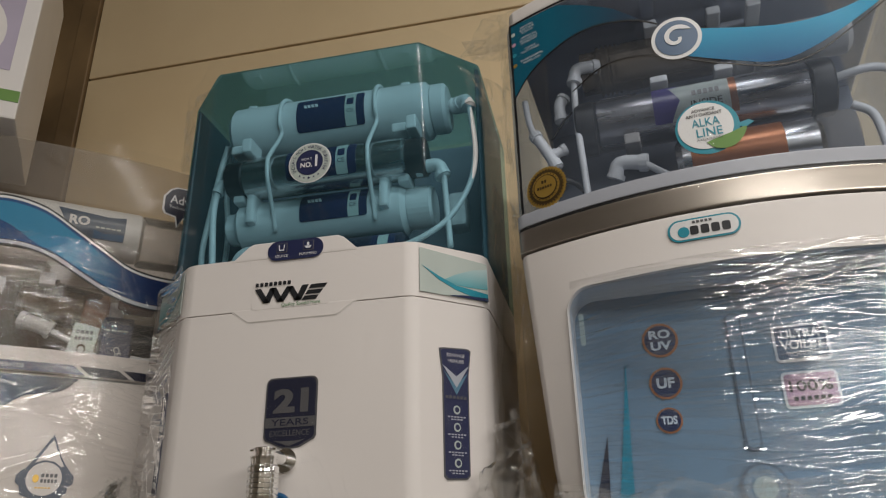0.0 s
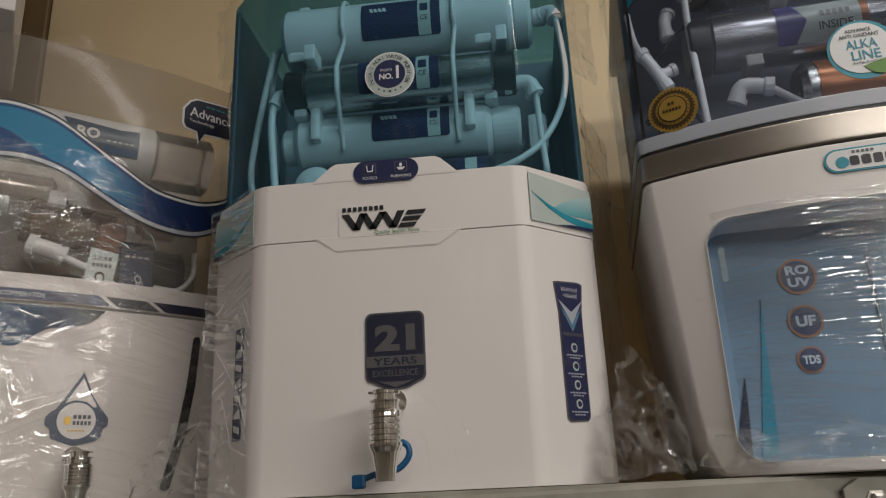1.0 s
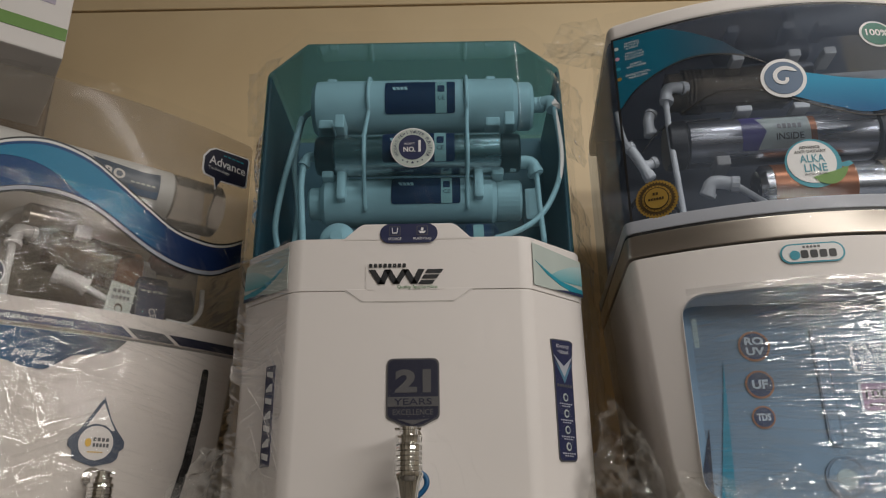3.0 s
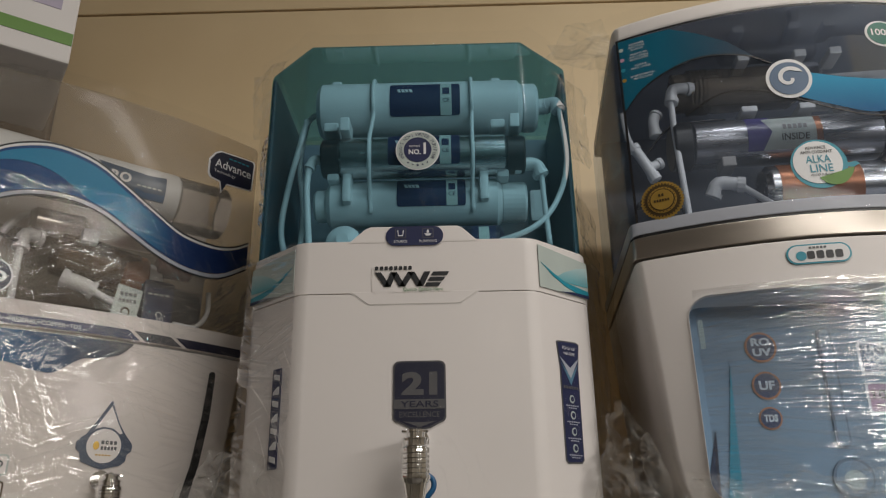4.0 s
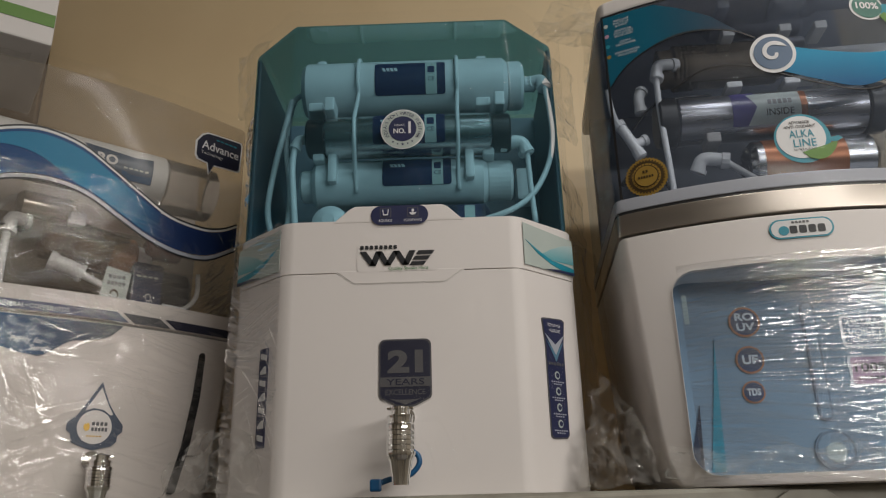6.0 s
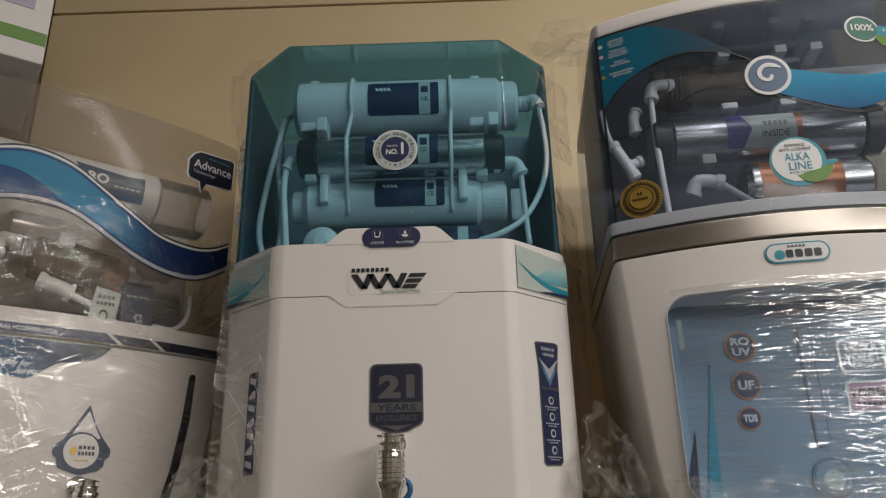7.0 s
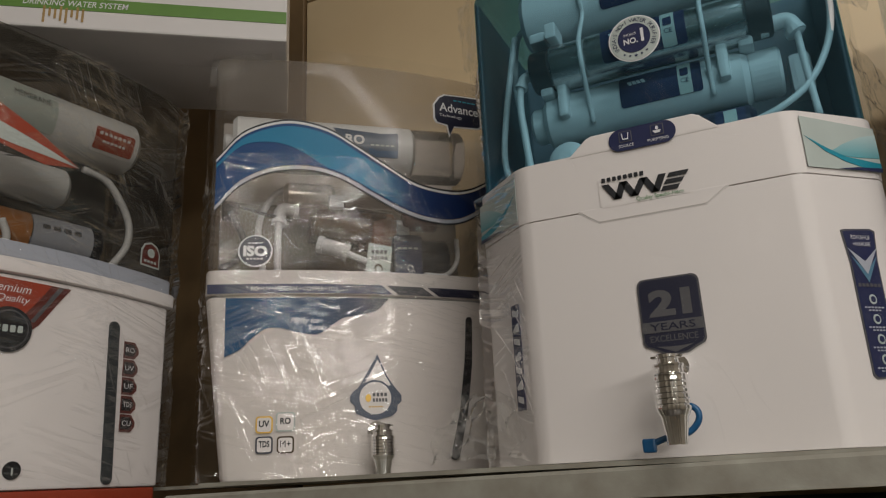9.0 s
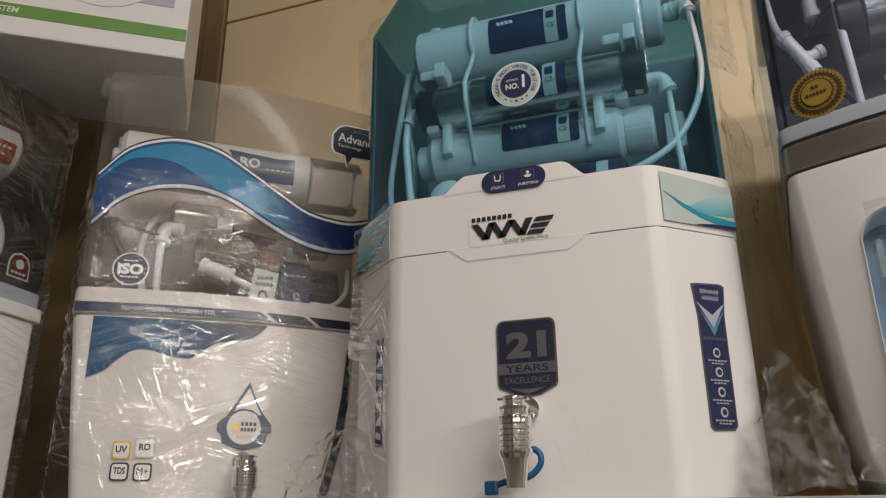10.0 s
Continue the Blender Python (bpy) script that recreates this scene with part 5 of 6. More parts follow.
    wn = decal("window", bowed(half, sag, 0.004), pane(-0.155, 0.155, 0.011, 0.2065, 0.021, 8), WINDOW, top, 0.0, 0.0008, 0.02, "clear window before the tank")
    wn.visible_shadow = False
    # pale bar painted on the window, a glint put in as colour
    decal("window_glint", bowed(half, sag, 0.006), pane(-0.1475, -0.1430, 0.155, 0.185, 0.002), PALE, top, 0.0, 0.0006, 0)
    # trim bands
    auto_smooth(part("silver_trim", prism(bow_plan(half, sag, depth, 0.0012), 0.2575, 0.2815, 0.002, 2), BRUSH, top, "champagne metal trim band"), 40)
    part("black_line", prism(bow_plan(half, sag, depth, 0.0004), 0.281, 0.2845), BLACK, top)
    auto_smooth(part("grey_trim", prism(bow_plan(half, sag, depth, 0.0016), 0.284, 0.2985, 0.002, 2), GREYP, top, "pale grey trim band"), 40)
    cover_shell(half, sag, depth - 0.012, 0.2985, 0.5325, SMOKE, top, 0, "smoke tinted clear cover")
    auto_smooth(part("cap", prism(bow_plan(half, sag, depth, -0.003), 0.5335, 0.556, 0.006, 3), WHITE, top), 40)
    edge = decal("black_line", S, [(-0.194, 0.5325), (0.194, 0.5325), (0.194, 0.5300), (-0.194, 0.5300)], BLACK, top, step=0.012)
    decal("black_line", S, [(-0.1945, 0.2990), (-0.1920, 0.2990), (-0.1920, 0.5320), (-0.1945, 0.5320)], BLACK, top, step=0.02)
    part("back_plate", block(-0.190, 0.190, depth - 0.05, depth - 0.03, 0.28, 0.534, 0.003), SLATEB, top)
    part("top_tray", block(-0.175, 0.175, 0.058, depth - 0.03, 0.282, 0.300, 0.002), SLATEB, top)
    bad = decal("name_badge", S, pane(-0.0605, -0.0010, 0.2288, 0.2490, 0.0098, 8), TEALP, top, 0.0004, 0.0010, 0.01, "pale blue pill-shaped name badge")
    decal("badge_field", S, pane(-0.0587, -0.0028, 0.2303, 0.2475, 0.0084, 8), INKW, bad, 0.0014, 0.0003, 0.01)
    decal("badge_drop", S, disc(-0.0475, 0.2370, 0.0048), TEALP, bad, 0.0019, 0.0003, 0)
    bars(S, -0.0420, -0.0075, 0.2375, 0.0080, INKB, bad, 4, 0.0019, "mark_bar", 0.22)
    bars(S, -0.0395, -0.0225, 0.2450, 0.0022, INKG, bad, 5, 0.0019)
    # prints on the cover
    smooth = lambda p, k=4: [(q.x, q.y) for q in glide([(a, b, 0) for a, b in p], k)]
    arc = smooth([(-0.1945, 0.4330), (-0.1714, 0.4593), (-0.1358, 0.4771), (-0.1018, 0.4821), (-0.0640, 0.4740), (-0.0400, 0.4600)])
    tl = decal("corner_print", S, [(-0.1940, 0.5300), (-0.1374, 0.5280), (-0.1100, 0.5140), (-0.0800, 0.4950), (-0.0560, 0.4715)] + arc[:-4][::-1], TEALF, top, step=0.01, label="teal printed corner")
    decal("corner_edge", S, [(u, v + 0.0006) for u, v in arc] + [(u, v - 0.0016) for u, v in arc][::-1], BLACK, tl, 0.0010, 0.0003, 0.01)
    arc2 = smooth([(-0.1300, 0.4150), (-0.0950, 0.4320), (-0.0560, 0.4290), (-0.0173, 0.4120), (0.0160, 0.3985), (0.0571, 0.3895), (0.0951, 0.4010), (0.1500, 0.4440), (0.1900, 0.4800)])
    decal("line_print", S, arc2 + [(u, v - 0.0016) for u, v in arc2][::-1], BLACK, tl, 0.0004, 0.0003, 0.01)
    for k, words in enumerate(("REMOVES\nBACTERIA\n& VIRUS", "MINERAL RO\nWITH DOUBLE\nPROTECTION", "CLEAR &\nTASTY WATER", "ENVIRONMENTAL\nPROTECTION")):
        z = 0.5175 - 0.0138 * k
        decal("bullet", S, disc(-0.1895, z, 0.0024, n=12), (PALE, PINK, TEALP, GOLD)[k], tl, 0.0010, 0.0003, 0)
        lettering(words, S, -0.1725 + 0.001 * k, z, 0.0095 if k < 2 else 0.0064, INKW, tl, (0.017, 0.021, 0.021, 0.026)[k], 0, 0.0014)
    rb = smooth([(-0.0083, 0.4440), (0.0389, 0.4345), (0.0877, 0.4345), (0.1422, 0.4555), (0.1900, 0.4950)])
    rl = smooth([(0.1900, 0.4850), (0.1497, 0.4471), (0.0978, 0.4088), (0.0571, 0.3927), (0.0160, 0.4017), (-0.0217, 0.4162)])
    rbn = decal("ribbon_print", S, rb + rl, RIBBON, top, 0.0006, 0.0004, 0.01, "bright blue printed ribbon")
    sw = decal("swirl_sticker", S, disc(-0.0255, 0.4376, 0.0232, 0.0240), INKW, top, 0.0012, 0.0005, 0.01, "white swirl sticker")
    decal("swirl_blue", S, disc(-0.0255, 0.4376, 0.0195, 0.0200), paint("steel_swirl_print", (0.10, 0.16, 0.26), 0.35, 0.05, 20.0), sw, 0.0019, 0.0003, 0.01)
    spiral = [(-0.0255 + (0.0165 - 0.0019 * t) * math.cos(t), 0.4376 + (0.0170 - 0.0019 * t) * math.sin(t)) for t in np.linspace(0.4, 6.2, 26)]
    spiral2 = [(-0.0255 + (0.0115 - 0.0017 * t) * math.cos(t), 0.4376 + (0.0120 - 0.0017 * t) * math.sin(t)) for t in np.linspace(0.9, 6.0, 22)]
    decal("swirl_curl", S, spiral + spiral2[::-1], INKW, sw, 0.0025, 0.0003, 0.01)
    lf = decal("leaf_badge", S, disc(0.083, 0.4904, 0.0190, 0.0165), INKW, top, 0.0006, 0.0005, 0.01, "green and blue water badge")
    decal("leaf_field", S, disc(0.083, 0.4904, 0.0165, 0.0142), paint("deep_green_print", (0.03, 0.16, 0.12), 0.35, 0.05, 20.0), lf, 0.0014, 0.0003, 0.01)
    decal("leaf_tail", S, pane(0.097, 0.150, 0.4770, 0.4950, 0.006), TEALP, lf, 0.0012, 0.0003, 0.01)
    decal("leaf", S, [(0.094, 0.4790), (0.100, 0.4840), (0.110, 0.4800), (0.112, 0.4700), (0.102, 0.4690)], GREEN, lf, 0.0018, 0.0003, 0)
    lettering("100%", S, 0.083, 0.4915, 0.0085, INKW, lf, 0.025, 0, 0.0022, 0.02)
    lettering("HEALTHY\nWATER", S, 0.124, 0.4860, 0.0120, INKW, lf, 0.036, 0, 0.0022)
    al = decal("alkaline_sticker", S, disc(-0.0132, 0.3351, 0.0275, 0.0275), TEALP, top, 0.0006, 0.0005, 0.01, "white round sticker with teal rim and green leaf")
    decal("sticker_core", S, disc(-0.0145, 0.3365, 0.0238, 0.0238), INKW, al, 0.0014, 0.0003, 0.01)
    decal("leaf", S, smooth([(-0.0160, 0.3190), (-0.0040, 0.3225), (0.0060, 0.3250), (0.0190, 0.3290), (0.0130, 0.3170), (0.0030, 0.3105), (-0.0090, 0.3120), (-0.0160, 0.3190)], 3)[:-1], GREEN, al, 0.0020, 0.0004, 0.01)
    decal("leaf_edge", S, [(0.008, 0.3330), (0.022, 0.3360), (0.026, 0.3330), (0.018, 0.3285)], TEALP, al, 0.0008, 0.0003, 0)
    lettering("ADVANCE\nANTI OXIDANT", S, -0.0145, 0.3505, 0.0082, INKB, al, 0.031, 0, 0.0022, 0.01)
    lettering("ALKA", S, -0.0140, 0.3400, 0.0085, TEALP, al, 0.024, 0, 0.0022, 0.005)
    lettering("LINE", S, -0.0120, 0.3295, 0.0085, TEALP, al, 0.022, 0, 0.0022, 0.005)
    lettering("WATER PURIFIER", S, -0.0130, 0.3222, 0.0024, INKB, al, 0.022, 0, 0.0024)
    sl_u, sl_v = -0.1661, 0.3185
    se = decal("gold_seal", S, [(sl_u + (0.0215 if k % 2 else 0.0200) * math.cos(k * math.pi / 36), sl_v + (0.0225 if k % 2 else 0.0208) * math.sin(k * math.pi / 36)) for k in range(72)], GOLD, top, 0.0008, 0.0006, 0.01, "toothed gold foil seal")
    decal("seal_ring", S, [(sl_u + (0.0192 if k % 2 else 0.0168) * math.cos(k * math.pi / 36), sl_v + (0.0200 if k % 2 else 0.0175) * math.sin(k * math.pi / 36)) for k in range(72)], GOLDD, se, 0.0016, 0.0003, 0.01)
    decal("seal_core", S, disc(sl_u, sl_v, 0.0144, 0.0150), GOLD, se, 0.0022, 0.0003, 0.01)
    decal("seal_line", S, disc(sl_u, sl_v, 0.0124, 0.0128), GOLDD, se, 0.0028, 0.0003, 0.01)
    decal("seal_core", S, disc(sl_u, sl_v, 0.0112, 0.0116), GOLD, se, 0.0034, 0.0003, 0.01)
    bars(S, sl_u - 0.008, sl_u + 0.008, sl_v - 0.001, 0.0026, GOLDD, se, 6, 0.0040)
    bars(S, sl_u - 0.003, sl_u + 0.003, sl_v + 0.005, 0.0030, GOLDD, se, 2, 0.0040)
    for k in range(24):
        a = 2 * math.pi * k / 24
        decal("seal_mark", S, disc(sl_u + 0.0134 * math.cos(a), sl_v + 0.0139 * math.sin(a), 0.0006, n=6), GOLDD, se, 0.0030, 0.0003, 0)
    # behind the cover
    yb = 0.095
    uvc = filter_cartridge(-0.118, 0.100, yb, 0.413, 0.028, top, GUN, "uv_chamber", BLACK, 0.018)
    D = drum(yb, 0.413, 0.028)
    l1 = decal("label_sticker", D, [(-0.055, 0.392), (-0.028, 0.392), (-0.028, 0.434), (-0.055, 0.434)], paint("violet_print", (0.06, 0.045, 0.22), 0.3, 0.05, 20.0), uvc, step=0.006)
    decal("label_field", D, [(-0.038, 0.392), (0.020, 0.392), (0.020, 0.430), (-0.038, 0.430), (-0.028, 0.411)], PALE, l1, 0.0010, 0.0003, 0.006)
    decal("label_tip", D, [(0.020, 0.392), (0.027, 0.392), (0.027, 0.430), (0.020, 0.430)], ORANGE, l1, 0.0010, 0.0003, 0.006)
    lettering("INSIDE", D, -0.003, 0.404, 0.0075, INKB, l1, 0.030, 0, 0.0016, 0.01)
    bars(D, -0.016, 0.012, 0.4165, 0.006, INKG, l1, 5, 0.0014)
    oc = filter_cartridge(-0.040, 0.098, yb + 0.006, 0.352, 0.029, top, STAIN, "copper_cartridge")
    decal("label_sticker", drum(yb + 0.006, 0.352, 0.029), pane(-0.026, 0.062, 0.331, 0.379, 0.002), ORANGE, oc, step=0.006)
    auto_smooth(part("end_cap", rod(0.096, 0.128, yb + 0.006, 0.352, 0.031), FROST, oc))
    rib = lathe([(0.012, 0), (0.024, 0.003), (0.024, 0.02)] + [(r_, 0.022 + 0.005 * k + o) for k in range(5) for r_, o in ((0.028, 0), (0.028, 0.0025), (0.0255, 0.003), (0.0255, 0.0045))] + [(0.027, 0.05), (0.027, 0.14), (0.020, 0.15)], Matrix.Translation((-0.128, yb + 0.01, 0.492)) @ pose(0, 0, 0, 0, 90, 0), 32)
    auto_smooth(part("filter_bowl", rib, CLEARB, top, "clear ribbed filter bowl"), 25)
    auto_smooth(part("filter_core", rod(-0.095, 0.015, yb + 0.01, 0.492, 0.016), GREYP, top))
    filter_cartridge(0.030, 0.150, yb + 0.01, 0.480, 0.022, top, TUBEW)
    filter_cartridge(-0.060, 0.060, yb + 0.02, 0.535 - 0.018, 0.012, top, GREYP)
    for x in (-0.045, 0.02, 0.06):
        part("clip", block(x - 0.009, x + 0.009, yb - 0.02, yb + 0.01, 0.444, 0.452, 0.002), TUBEW, top)
        part("clip", block(x - 0.007, x + 0.007, yb - 0.03, yb + 0.005, 0.508, 0.518, 0.002), TUBEW, top)
    part("clip", block(-0.088, -0.072, yb - 0.028, yb, 0.372, 0.384, 0.002), MIDG, top)
    elbow([(-0.105, 0.085, 0.486), (-0.128, 0.078, 0.482), (-0.133, 0.076, 0.462)], 0.0068, top)
    part("hose", hose([(-0.133, 0.076, 0.468), (-0.134, 0.074, 0.42), (-0.132, 0.074, 0.36), (-0.130, 0.074, 0.298)], 0.0036), TUBEW, top, smooth=True)
    elbow([(-0.148, 0.095, 0.460), (-0.153, 0.092, 0.448), (-0.152, 0.092, 0.428)], 0.0064, top)
    part("hose", hose([(-0.190, 0.085, 0.458), (-0.186, 0.085, 0.425), (-0.176, 0.082, 0.395), (-0.168, 0.08, 0.378)], 0.0034), TUBEW, top, smooth=True)
    elbow([(-0.182, 0.083, 0.412), (-0.172, 0.082, 0.392), (-0.160, 0.082, 0.366)], 0.0060, top)
    elbow([(-0.165, 0.088, 0.385), (-0.150, 0.09, 0.392)], 0.0056, top)
    elbow([(-0.102, 0.075, 0.338), (-0.095, 0.070, 0.352), (-0.068, 0.068, 0.347)], 0.0076, top)
    part("hose", hose([(-0.072, 0.068, 0.347), (-0.045, 0.068, 0.325), (-0.010, 0.07, 0.300)], 0.0036), TUBEW, top, smooth=True)
    part("cable", hose([(-0.185, 0.09, 0.335), (-0.165, 0.085, 0.352), (-0.140, 0.09, 0.345), (-0.122, 0.095, 0.31), (-0.120, 0.1, 0.298)], 0.0032), BLACK, top, smooth=True)
    part("cable", hose([(-0.165, 0.09, 0.405), (-0.140, 0.085, 0.432), (-0.110, 0.085, 0.440), (-0.07, 0.09, 0.444)], 0.0012), BLACK, top, smooth=True)
    part("hose", hose([(0.118, yb - 0.01, 0.415), (0.150, yb - 0.015, 0.417), (0.175, yb, 0.42)], 0.0042), TUBEW, top, smooth=True)
    part("hose", hose([(0.130, 0.09, 0.385), (0.146, 0.09, 0.37), (0.150, 0.09, 0.33), (0.150, 0.09, 0.30)], 0.0042), TUBEW, top, smooth=True)
    # film: creased across the window, taut over the frame beside it, looser at the sides
    path = [(-0.203, 0.22), (-0.203, 0.062)] + [(u_, sag * (u_ / half) ** 2 - 0.004) for u_ in np.linspace(-0.194, 0.194, 28)] + [(0.203, 0.062), (0.203, 0.22)]
    edge_at = next(k for k, q in enumerate(path) if q[0] > -0.157)

    def loose(u, v):
        return 0.0003 + 0.002 * (1.0 if u > 0.80 else 0.0)
    wrap(path[edge_at:], 0.0, 0.213, top, 21, FILMW, loose, 22, (0.10, 3.2), 120, 0.004, "shiny creased plastic film", 0.0002, lambda u, v: 0.5)
    wrap(path[:edge_at + 1], 0.0, 0.213, top, 28, FILMT, lambda u, v: 0.0003 + 0.003 * (1.0 if u < 0.7 else 0.0), 20, (0.6, 2.0), 90, 0.004, "", 0.0002)

    def loose2(u, v):
        return 0.0004 + 0.006 * (1.0 if u < 0.26 or u > 0.74 else 0.0)
    wrap(path, 0.213, 0.565, top, 22, FILMT, loose2, 18, (1.0, 1.5), 100, 0.006, "", 0.0003)
    scrap([(-0.182, 0.11, 0.560), (-0.277, 0.12, 0.570), (-0.245, 0.12, 0.622), (-0.195, 0.12, 0.626)], top, 23, amount=0.004, material=FILMS)
    scrap([(-0.200, 0.09, 0.530), (-0.255, 0.11, 0.552), (-0.270, 0.12, 0.590), (-0.190, 0.10, 0.585)], top, 24, amount=0.004, material=FILMS)
    scrap([(-0.202, 0.06, 0.30), (-0.216, 0.08, 0.30), (-0.218, 0.09, 0.55), (-0.196, 0.07, 0.556)], top, 27, amount=0.004, material=FILMS)
    scrap([(-0.262, 0.06, 0.0), (-0.185, 0.03, 0.0), (-0.196, 0.06, 0.07), (-0.228, 0.10, 0.12)], top, 25, amount=0.012, material=FILMC)
    scrap([(-0.190, 0.01, 0.0), (0.10, -0.02, 0.0), (0.10, -0.012, 0.02), (-0.175, 0.035, 0.03)], top, 26, amount=0.010)
    return top


window_purifier()


# ---- the bow-fronted purifier with red prints ----
def red_purifier():
    half, sag, depth = 0.188, 0.030, 0.25
    top = thing("water_purifier", pose(-0.64, -0.13, BASE, 0, 0, 80), "white bow-fronted water purifier with smoke cover and red prints", "water purifier", "purifiers on the shelf")
    S = bowed(0.19, sag)
    auto_smooth(part("base", prism(bow_plan(half, sag, depth, -0.002), -0.022, 0.0, 0.003, 2), RED, top, "red plastic base"), 40)
    auto_smooth(part("body", prism(bow_plan(half, sag, depth), 0.0005, 0.221, 0.004, 2), WHITE, top), 40)
    auto_smooth(part("rim", prism(bow_plan(half, sag, depth, 0.006), 0.2215, 0.2385, 0.003, 2), WHITE, top), 40)
    auto_smooth(part("grey_trim", prism(bow_plan(half, sag, depth, 0.001), 0.239, 0.2575, 0.002, 2), GREYP, top), 40)
    cover_shell(half, sag, depth - 0.01, 0.258, 0.510, DUSK, top, 0.14, "smoke tinted clear cover")
    part("back_plate", block(-0.180, 0.180, depth - 0.06, depth - 0.04, 0.24, 0.50, 0.003), SOOT, top)
    part("top_tray", block(-0.170, 0.170, 0.05, depth - 0.03, 0.242, 0.259, 0.002), SOOT, top)
    yb = 0.095
    m1 = filter_cartridge(-0.170, 0.150, yb, 0.452, 0.036, top, TUBEW, "membrane_housing")
    D = drum(yb, 0.452, 0.036)
    decal("label_sticker", D, pane(-0.110, 0.030, 0.425, 0.478, 0.002), PALE, m1, step=0.006)
    lettering("MEMBRANE", D, -0.002, 0.462, 0.0085, INKB, m1, 0.045, 0, 0.0014)
    rl = decal("red_label", D, pane(0.078, 0.140, 0.424, 0.458, 0.004), INKW, m1, 0.0004, 0.0005, 0.006)
    decal("label_field", D, pane(0.081, 0.137, 0.427, 0.455, 0.003), RED, rl, 0.0012, 0.0003, 0.006)
    bars(D, 0.086, 0.132, 0.447, 0.004, INKW, rl, 7, 0.0018)
    bars(D, 0.092, 0.126, 0.437, 0.003, INKW, rl, 6, 0.0018)
    c2 = filter_cartridge(-0.150, 0.070, yb + 0.01, 0.372, 0.026, top, TUBEW)
    c3 = filter_cartridge(-0.100, 0.104, yb, 0.300, 0.026, top, STAIN, "copper_cartridge", BLACK, 0.008)
    decal("label_sticker", drum(yb, 0.300, 0.026), pane(-0.060, 0.020, 0.278, 0.322, 0.002), AMBER, c3, step=0.006)
    decal("label_sticker", drum(yb, 0.300, 0.026), pane(0.022, 0.098, 0.278, 0.322, 0.002), GREYP, c3, step=0.006)
    bars(drum(yb, 0.300, 0.026), 0.032, 0.085, 0.306, 0.006, INKG, c3, 4, 0.0014)
    part("hose", hose([(0.075, 0.07, 0.395), (0.110, 0.068, 0.385), (0.142, 0.07, 0.345), (0.146, 0.072, 0.310), (0.130, 0.075, 0.280), (0.115, 0.08, 0.262)], 0.0048), TUBEW, top, smooth=True)
    part("hose", hose([(-0.02, 0.06, 0.30), (-0.012, 0.06, 0.28), (-0.015, 0.065, 0.258)], 0.0045), TUBEW, top, smooth=True)
    wd = decal("wedge_print", S, [(-0.120, 0.438), (-0.0625, 0.4109), (-0.0199, 0.3906), (0.0319, 0.3610), (-0.0091, 0.3528), (-0.0569, 0.3636), (-0.120, 0.372)], RED, top, step=0.012, label="red printed wedge")
    decal("wedge_light", S, [(-0.120, 0.412), (-0.0569, 0.388), (0.0319, 0.3610), (-0.0400, 0.366), (-0.120, 0.378)], PALE, wd, 0.0010, 0.0003, 0.012)
    line = [(q.x, q.y) for q in glide([(-0.05, 0.352, 0), (0.03, 0.368, 0), (0.09, 0.362, 0), (0.14, 0.378, 0), (0.186, 0.405, 0)], 5)]
    decal("line_print", S, line + [(u, v - 0.0014) for u, v in line][::-1], BLACK, wd, 0.0004, 0.0003, 0.012)
    shd = decal("shield_sticker", S, [(0.1290, 0.2670), (0.1610, 0.2670), (0.1610, 0.2870), (0.1560, 0.2960), (0.1450, 0.3000), (0.1340, 0.2960), (0.1290, 0.2870)], PALE, top, 0.0006, 0.0004, 0)
    decal("shield_field", S, [(0.1310, 0.2690), (0.1590, 0.2690), (0.1590, 0.2860), (0.1545, 0.2940), (0.1450, 0.2975), (0.1355, 0.2940), (0.1310, 0.2860)], MAROON, shd, 0.0012, 0.0003, 0)
    decal("shield_mark", S, disc(0.145, 0.2850, 0.006), PALE, shd, 0.0017, 0.0003, 0)
    bars(S, 0.134, 0.156, 0.2735, 0.003, PALE, shd, 4, 0.0017)
    em = decal("corner_print", S, [(-0.110, 0.2170), (0.0376, 0.2150), (0.0250, 0.1980), (0.0053, 0.1698), (-0.0060, 0.1600), (-0.110, 0.1600)], MAROON, top, step=0.012, label="maroon printed corner with gold edge")
    decal("corner_light", S, [(-0.110, 0.2170), (0.0150, 0.2150), (0.0020, 0.1960), (-0.0120, 0.1780), (-0.110, 0.1750)], RED, em, 0.0010, 0.0003, 0.012)
    decal("corner_edge", S, [(0.0230, 0.2145), (0.0290, 0.2145), (0.0000, 0.1720), (-0.0050, 0.1720)], INKG, em, 0.0014, 0.0003, 0)
    lettering("Premium", S, -0.030, 0.2060, 0.0090, INKW, em, 0.046, 0, 0.0018, 0, 0.3)
    lettering("Quality", S, -0.024, 0.1935, 0.0100, INKW, em, 0.034, 0, 0.0018, 0, 0.3)
    ds = decal("round_emblem", S, disc(-0.0260, 0.1615, 0.0240), BLACK, top, 0.0018, 0.0008, 0.012, "black round emblem")
    decal("emblem_ring", S, disc(-0.0260, 0.1615, 0.0205), INKG, ds, 0.0028, 0.0003, 0.012)
    decal("emblem_core", S, disc(-0.0260, 0.1615, 0.0190), BLACK, ds, 0.0034, 0.0003, 0.012)
    bars(S, -0.040, -0.010, 0.1620, 0.0075, PALE, ds, 4, 0.0040)
    strip = pane(0.0935, 0.1085, 0.0035, 0.1885, 0.0070, 6)
    decal("sight_strip", S, [(u + 0.006 * (0.1885 - v) / 0.185 - 0.003, v) for u, v in strip], paint("grey_green_window", (0.035, 0.042, 0.045), 0.3, 0.1, 20.0), top, 0.0004, 0.0010, 0, "dark level window")
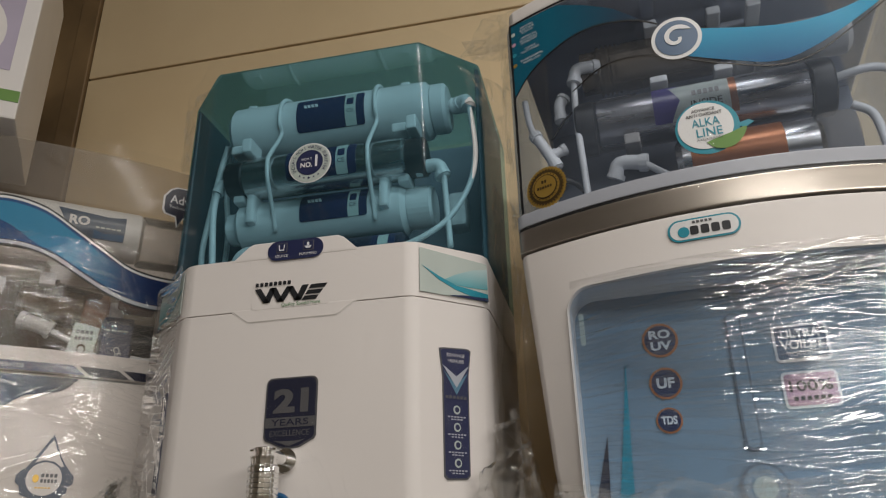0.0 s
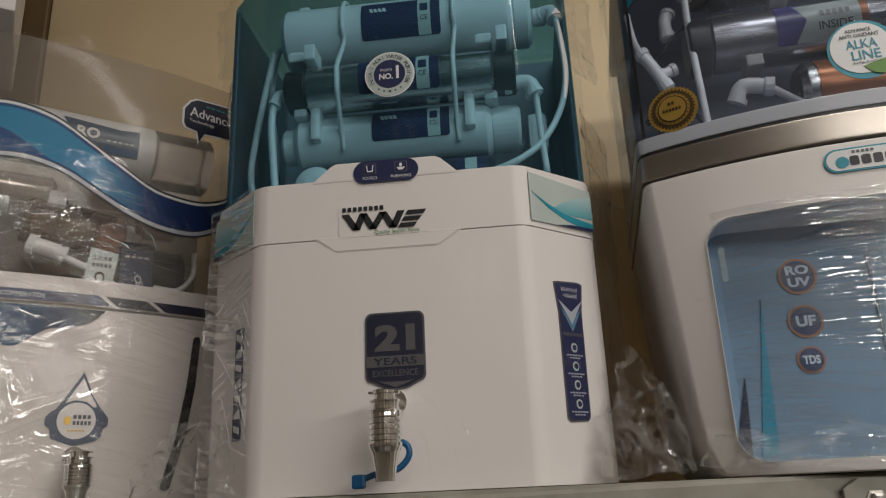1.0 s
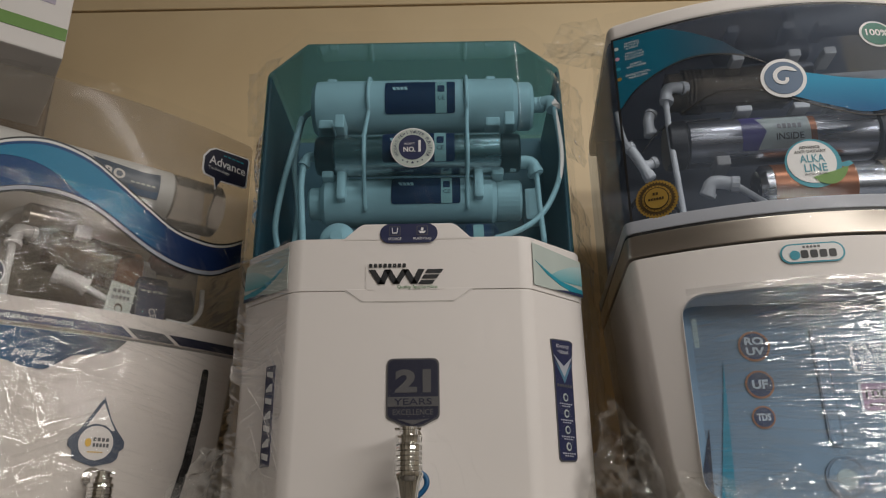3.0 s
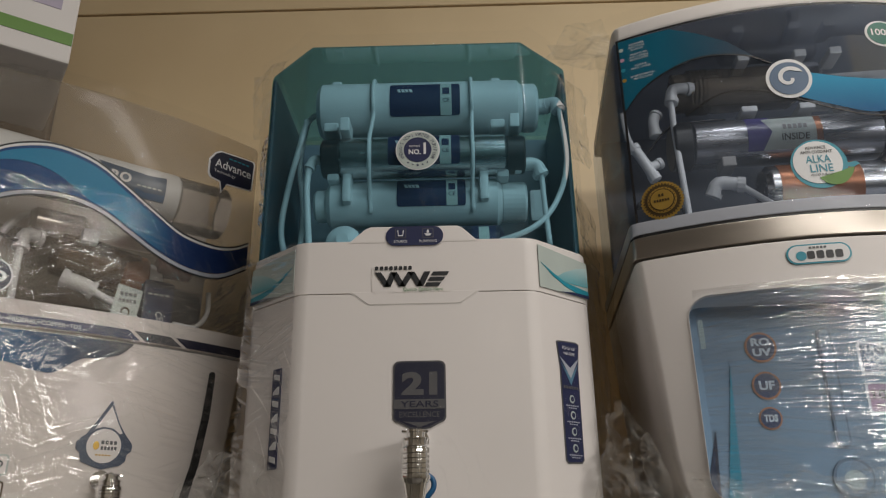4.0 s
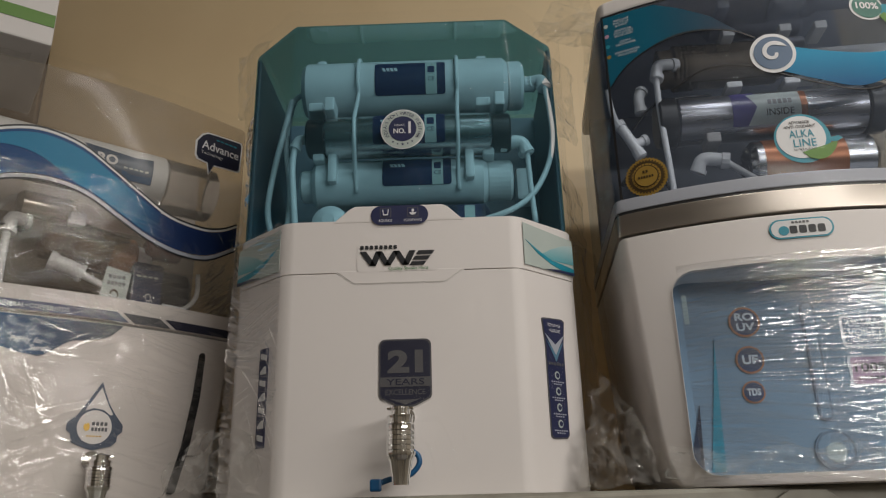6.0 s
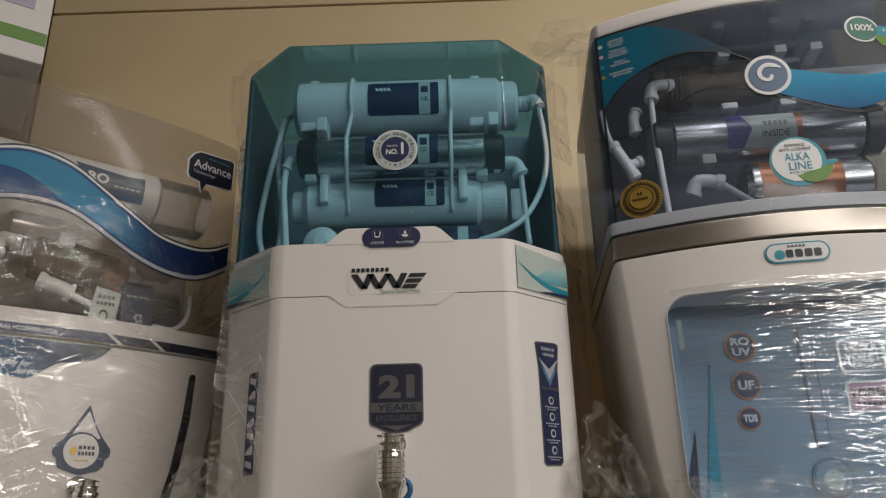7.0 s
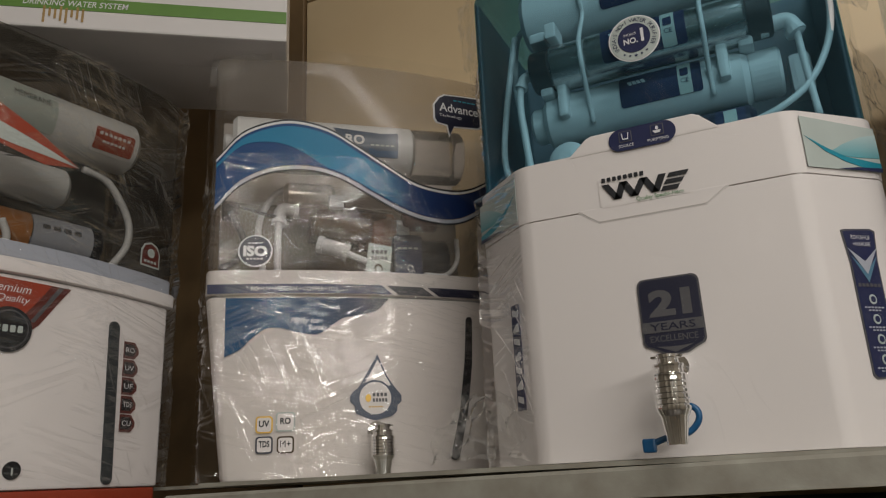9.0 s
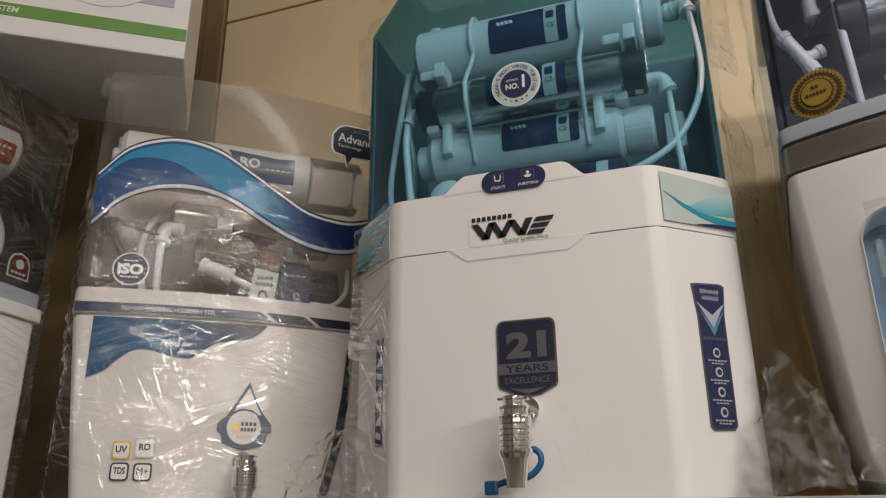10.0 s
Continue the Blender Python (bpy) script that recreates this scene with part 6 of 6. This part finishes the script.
    for k, words in enumerate(("RO", "UV", "UF", "TDS", "CU")):
        u, v = 0.1245 + 0.0004 * k, 0.1575 - 0.0214 * k
        tg = decal("feature_tag", S, [(u - 0.010, v + 0.0100), (u + 0.006, v + 0.0100), (u + 0.0125, v + 0.002), (u + 0.0125, v - 0.004), (u + 0.006, v - 0.0100), (u - 0.010, v - 0.0100)], MAROON, top, 0.0004, 0.0006, 0)
        decal("tag_field", S, [(u - 0.009, v + 0.0070), (u + 0.004, v + 0.0070), (u + 0.009, v), (u + 0.004, v - 0.0070), (u - 0.009, v - 0.0070)], BLACK, tg, 0.0012, 0.0003, 0)
        lettering(words, S, u - 0.001, v, 0.0060, INKW, tg, 0.013, 0, 0.0018)
    dt = decal("button", S, disc(-0.0055, 0.0199, 0.0090), BLACK, top, 0.0004, 0.0012, 0)
    decal("button_mark", S, pane(-0.0063, -0.0047, 0.0150, 0.0225, 0.0006, 2), PALE, dt, 0.0018, 0.0003, 0)
    path = [(-0.192, 0.20), (-0.192, 0.055)] + [(u_, sag * (u_ / 0.19) ** 2 - 0.008) for u_ in np.linspace(-0.184, 0.184, 24)] + [(0.192, 0.055), (0.192, 0.20)]

    def loose(u, v):
        return 0.0006 + 0.005 * (1 if u > 0.74 else 0.05)
    wrap(path, 0.0, 0.505, top, 31, FILM, loose, 14, (2.8, 0.5), 90, 0.003, "clear plastic film", 0.0006)
    return top


red_purifier()


# ---- the white carton lying across the tops ----
def carton():
    top = thing("carton", pose(-0.447, 0.046, BASE + 0.5545, 0, 0, 35.7), "white carton with a green stripe, resting on the purifiers", "carton")
    part("body", block(-0.46, 0.0, 0.0, 0.205, 0.0, 0.34, 0.003), CARD, top)
    P, E = flat(0.0), lambda u, v, d: (0.0 + d, u, v)
    g = decal("green_stripe", P, [(-0.459, 0.026), (-0.001, 0.026), (-0.001, 0.044), (-0.459, 0.044)], GREEN, top, step=0)
    lettering("DRINKING WATER SYSTEM", P, -0.262, 0.035, 0.0085, INKW, g, 0.125, 0, 0.0012, 0.01, 0.2)
    lettering("REVERSE OSMOSIS", P, -0.335, 0.055, 0.0105, INKB, top, 0.130, 0, 0.0012, 0.015, 0.2)
    decal("purple_panel", P, [(-0.459, 0.075), (-0.02, 0.075), (-0.02, 0.32), (-0.459, 0.32)], paint("lilac_print", (0.45, 0.40, 0.52), 0.5, 0.05, 15.0), top, step=0)
    rd = decal("round_print", P, disc(-0.11, 0.135, 0.075), CARD, top, 0.0008, 0.0003, 0)
    decal("round_print", P, disc(-0.11, 0.135, 0.062), INKG, rd, 0.0014, 0.0003, 0)
    for k in range(8):
        u = -0.300 + 0.0065 * k
        decal("stamp_bar", P, pane(u, u + 0.0028, 0.006 + 0.003 * ((k * 3) % 4), 0.030 - 0.002 * (k % 3), 0.0006, 1), paint("ochre_stamp", (0.42, 0.27, 0.10), 0.6, 0.08, 60.0) if k == 0 else bpy.data.materials["ochre_stamp"], top, 0.0010, 0.0003, 0)
    part("flap_joint", block(-0.455, -0.004, 0.101, 0.1035, -0.0006, 0.0005), MIDG, top)
    part("tape", block(-0.46, 0.0008, 0.075, 0.130, -0.0009, -0.0005), CARD, top)
    return top


carton()
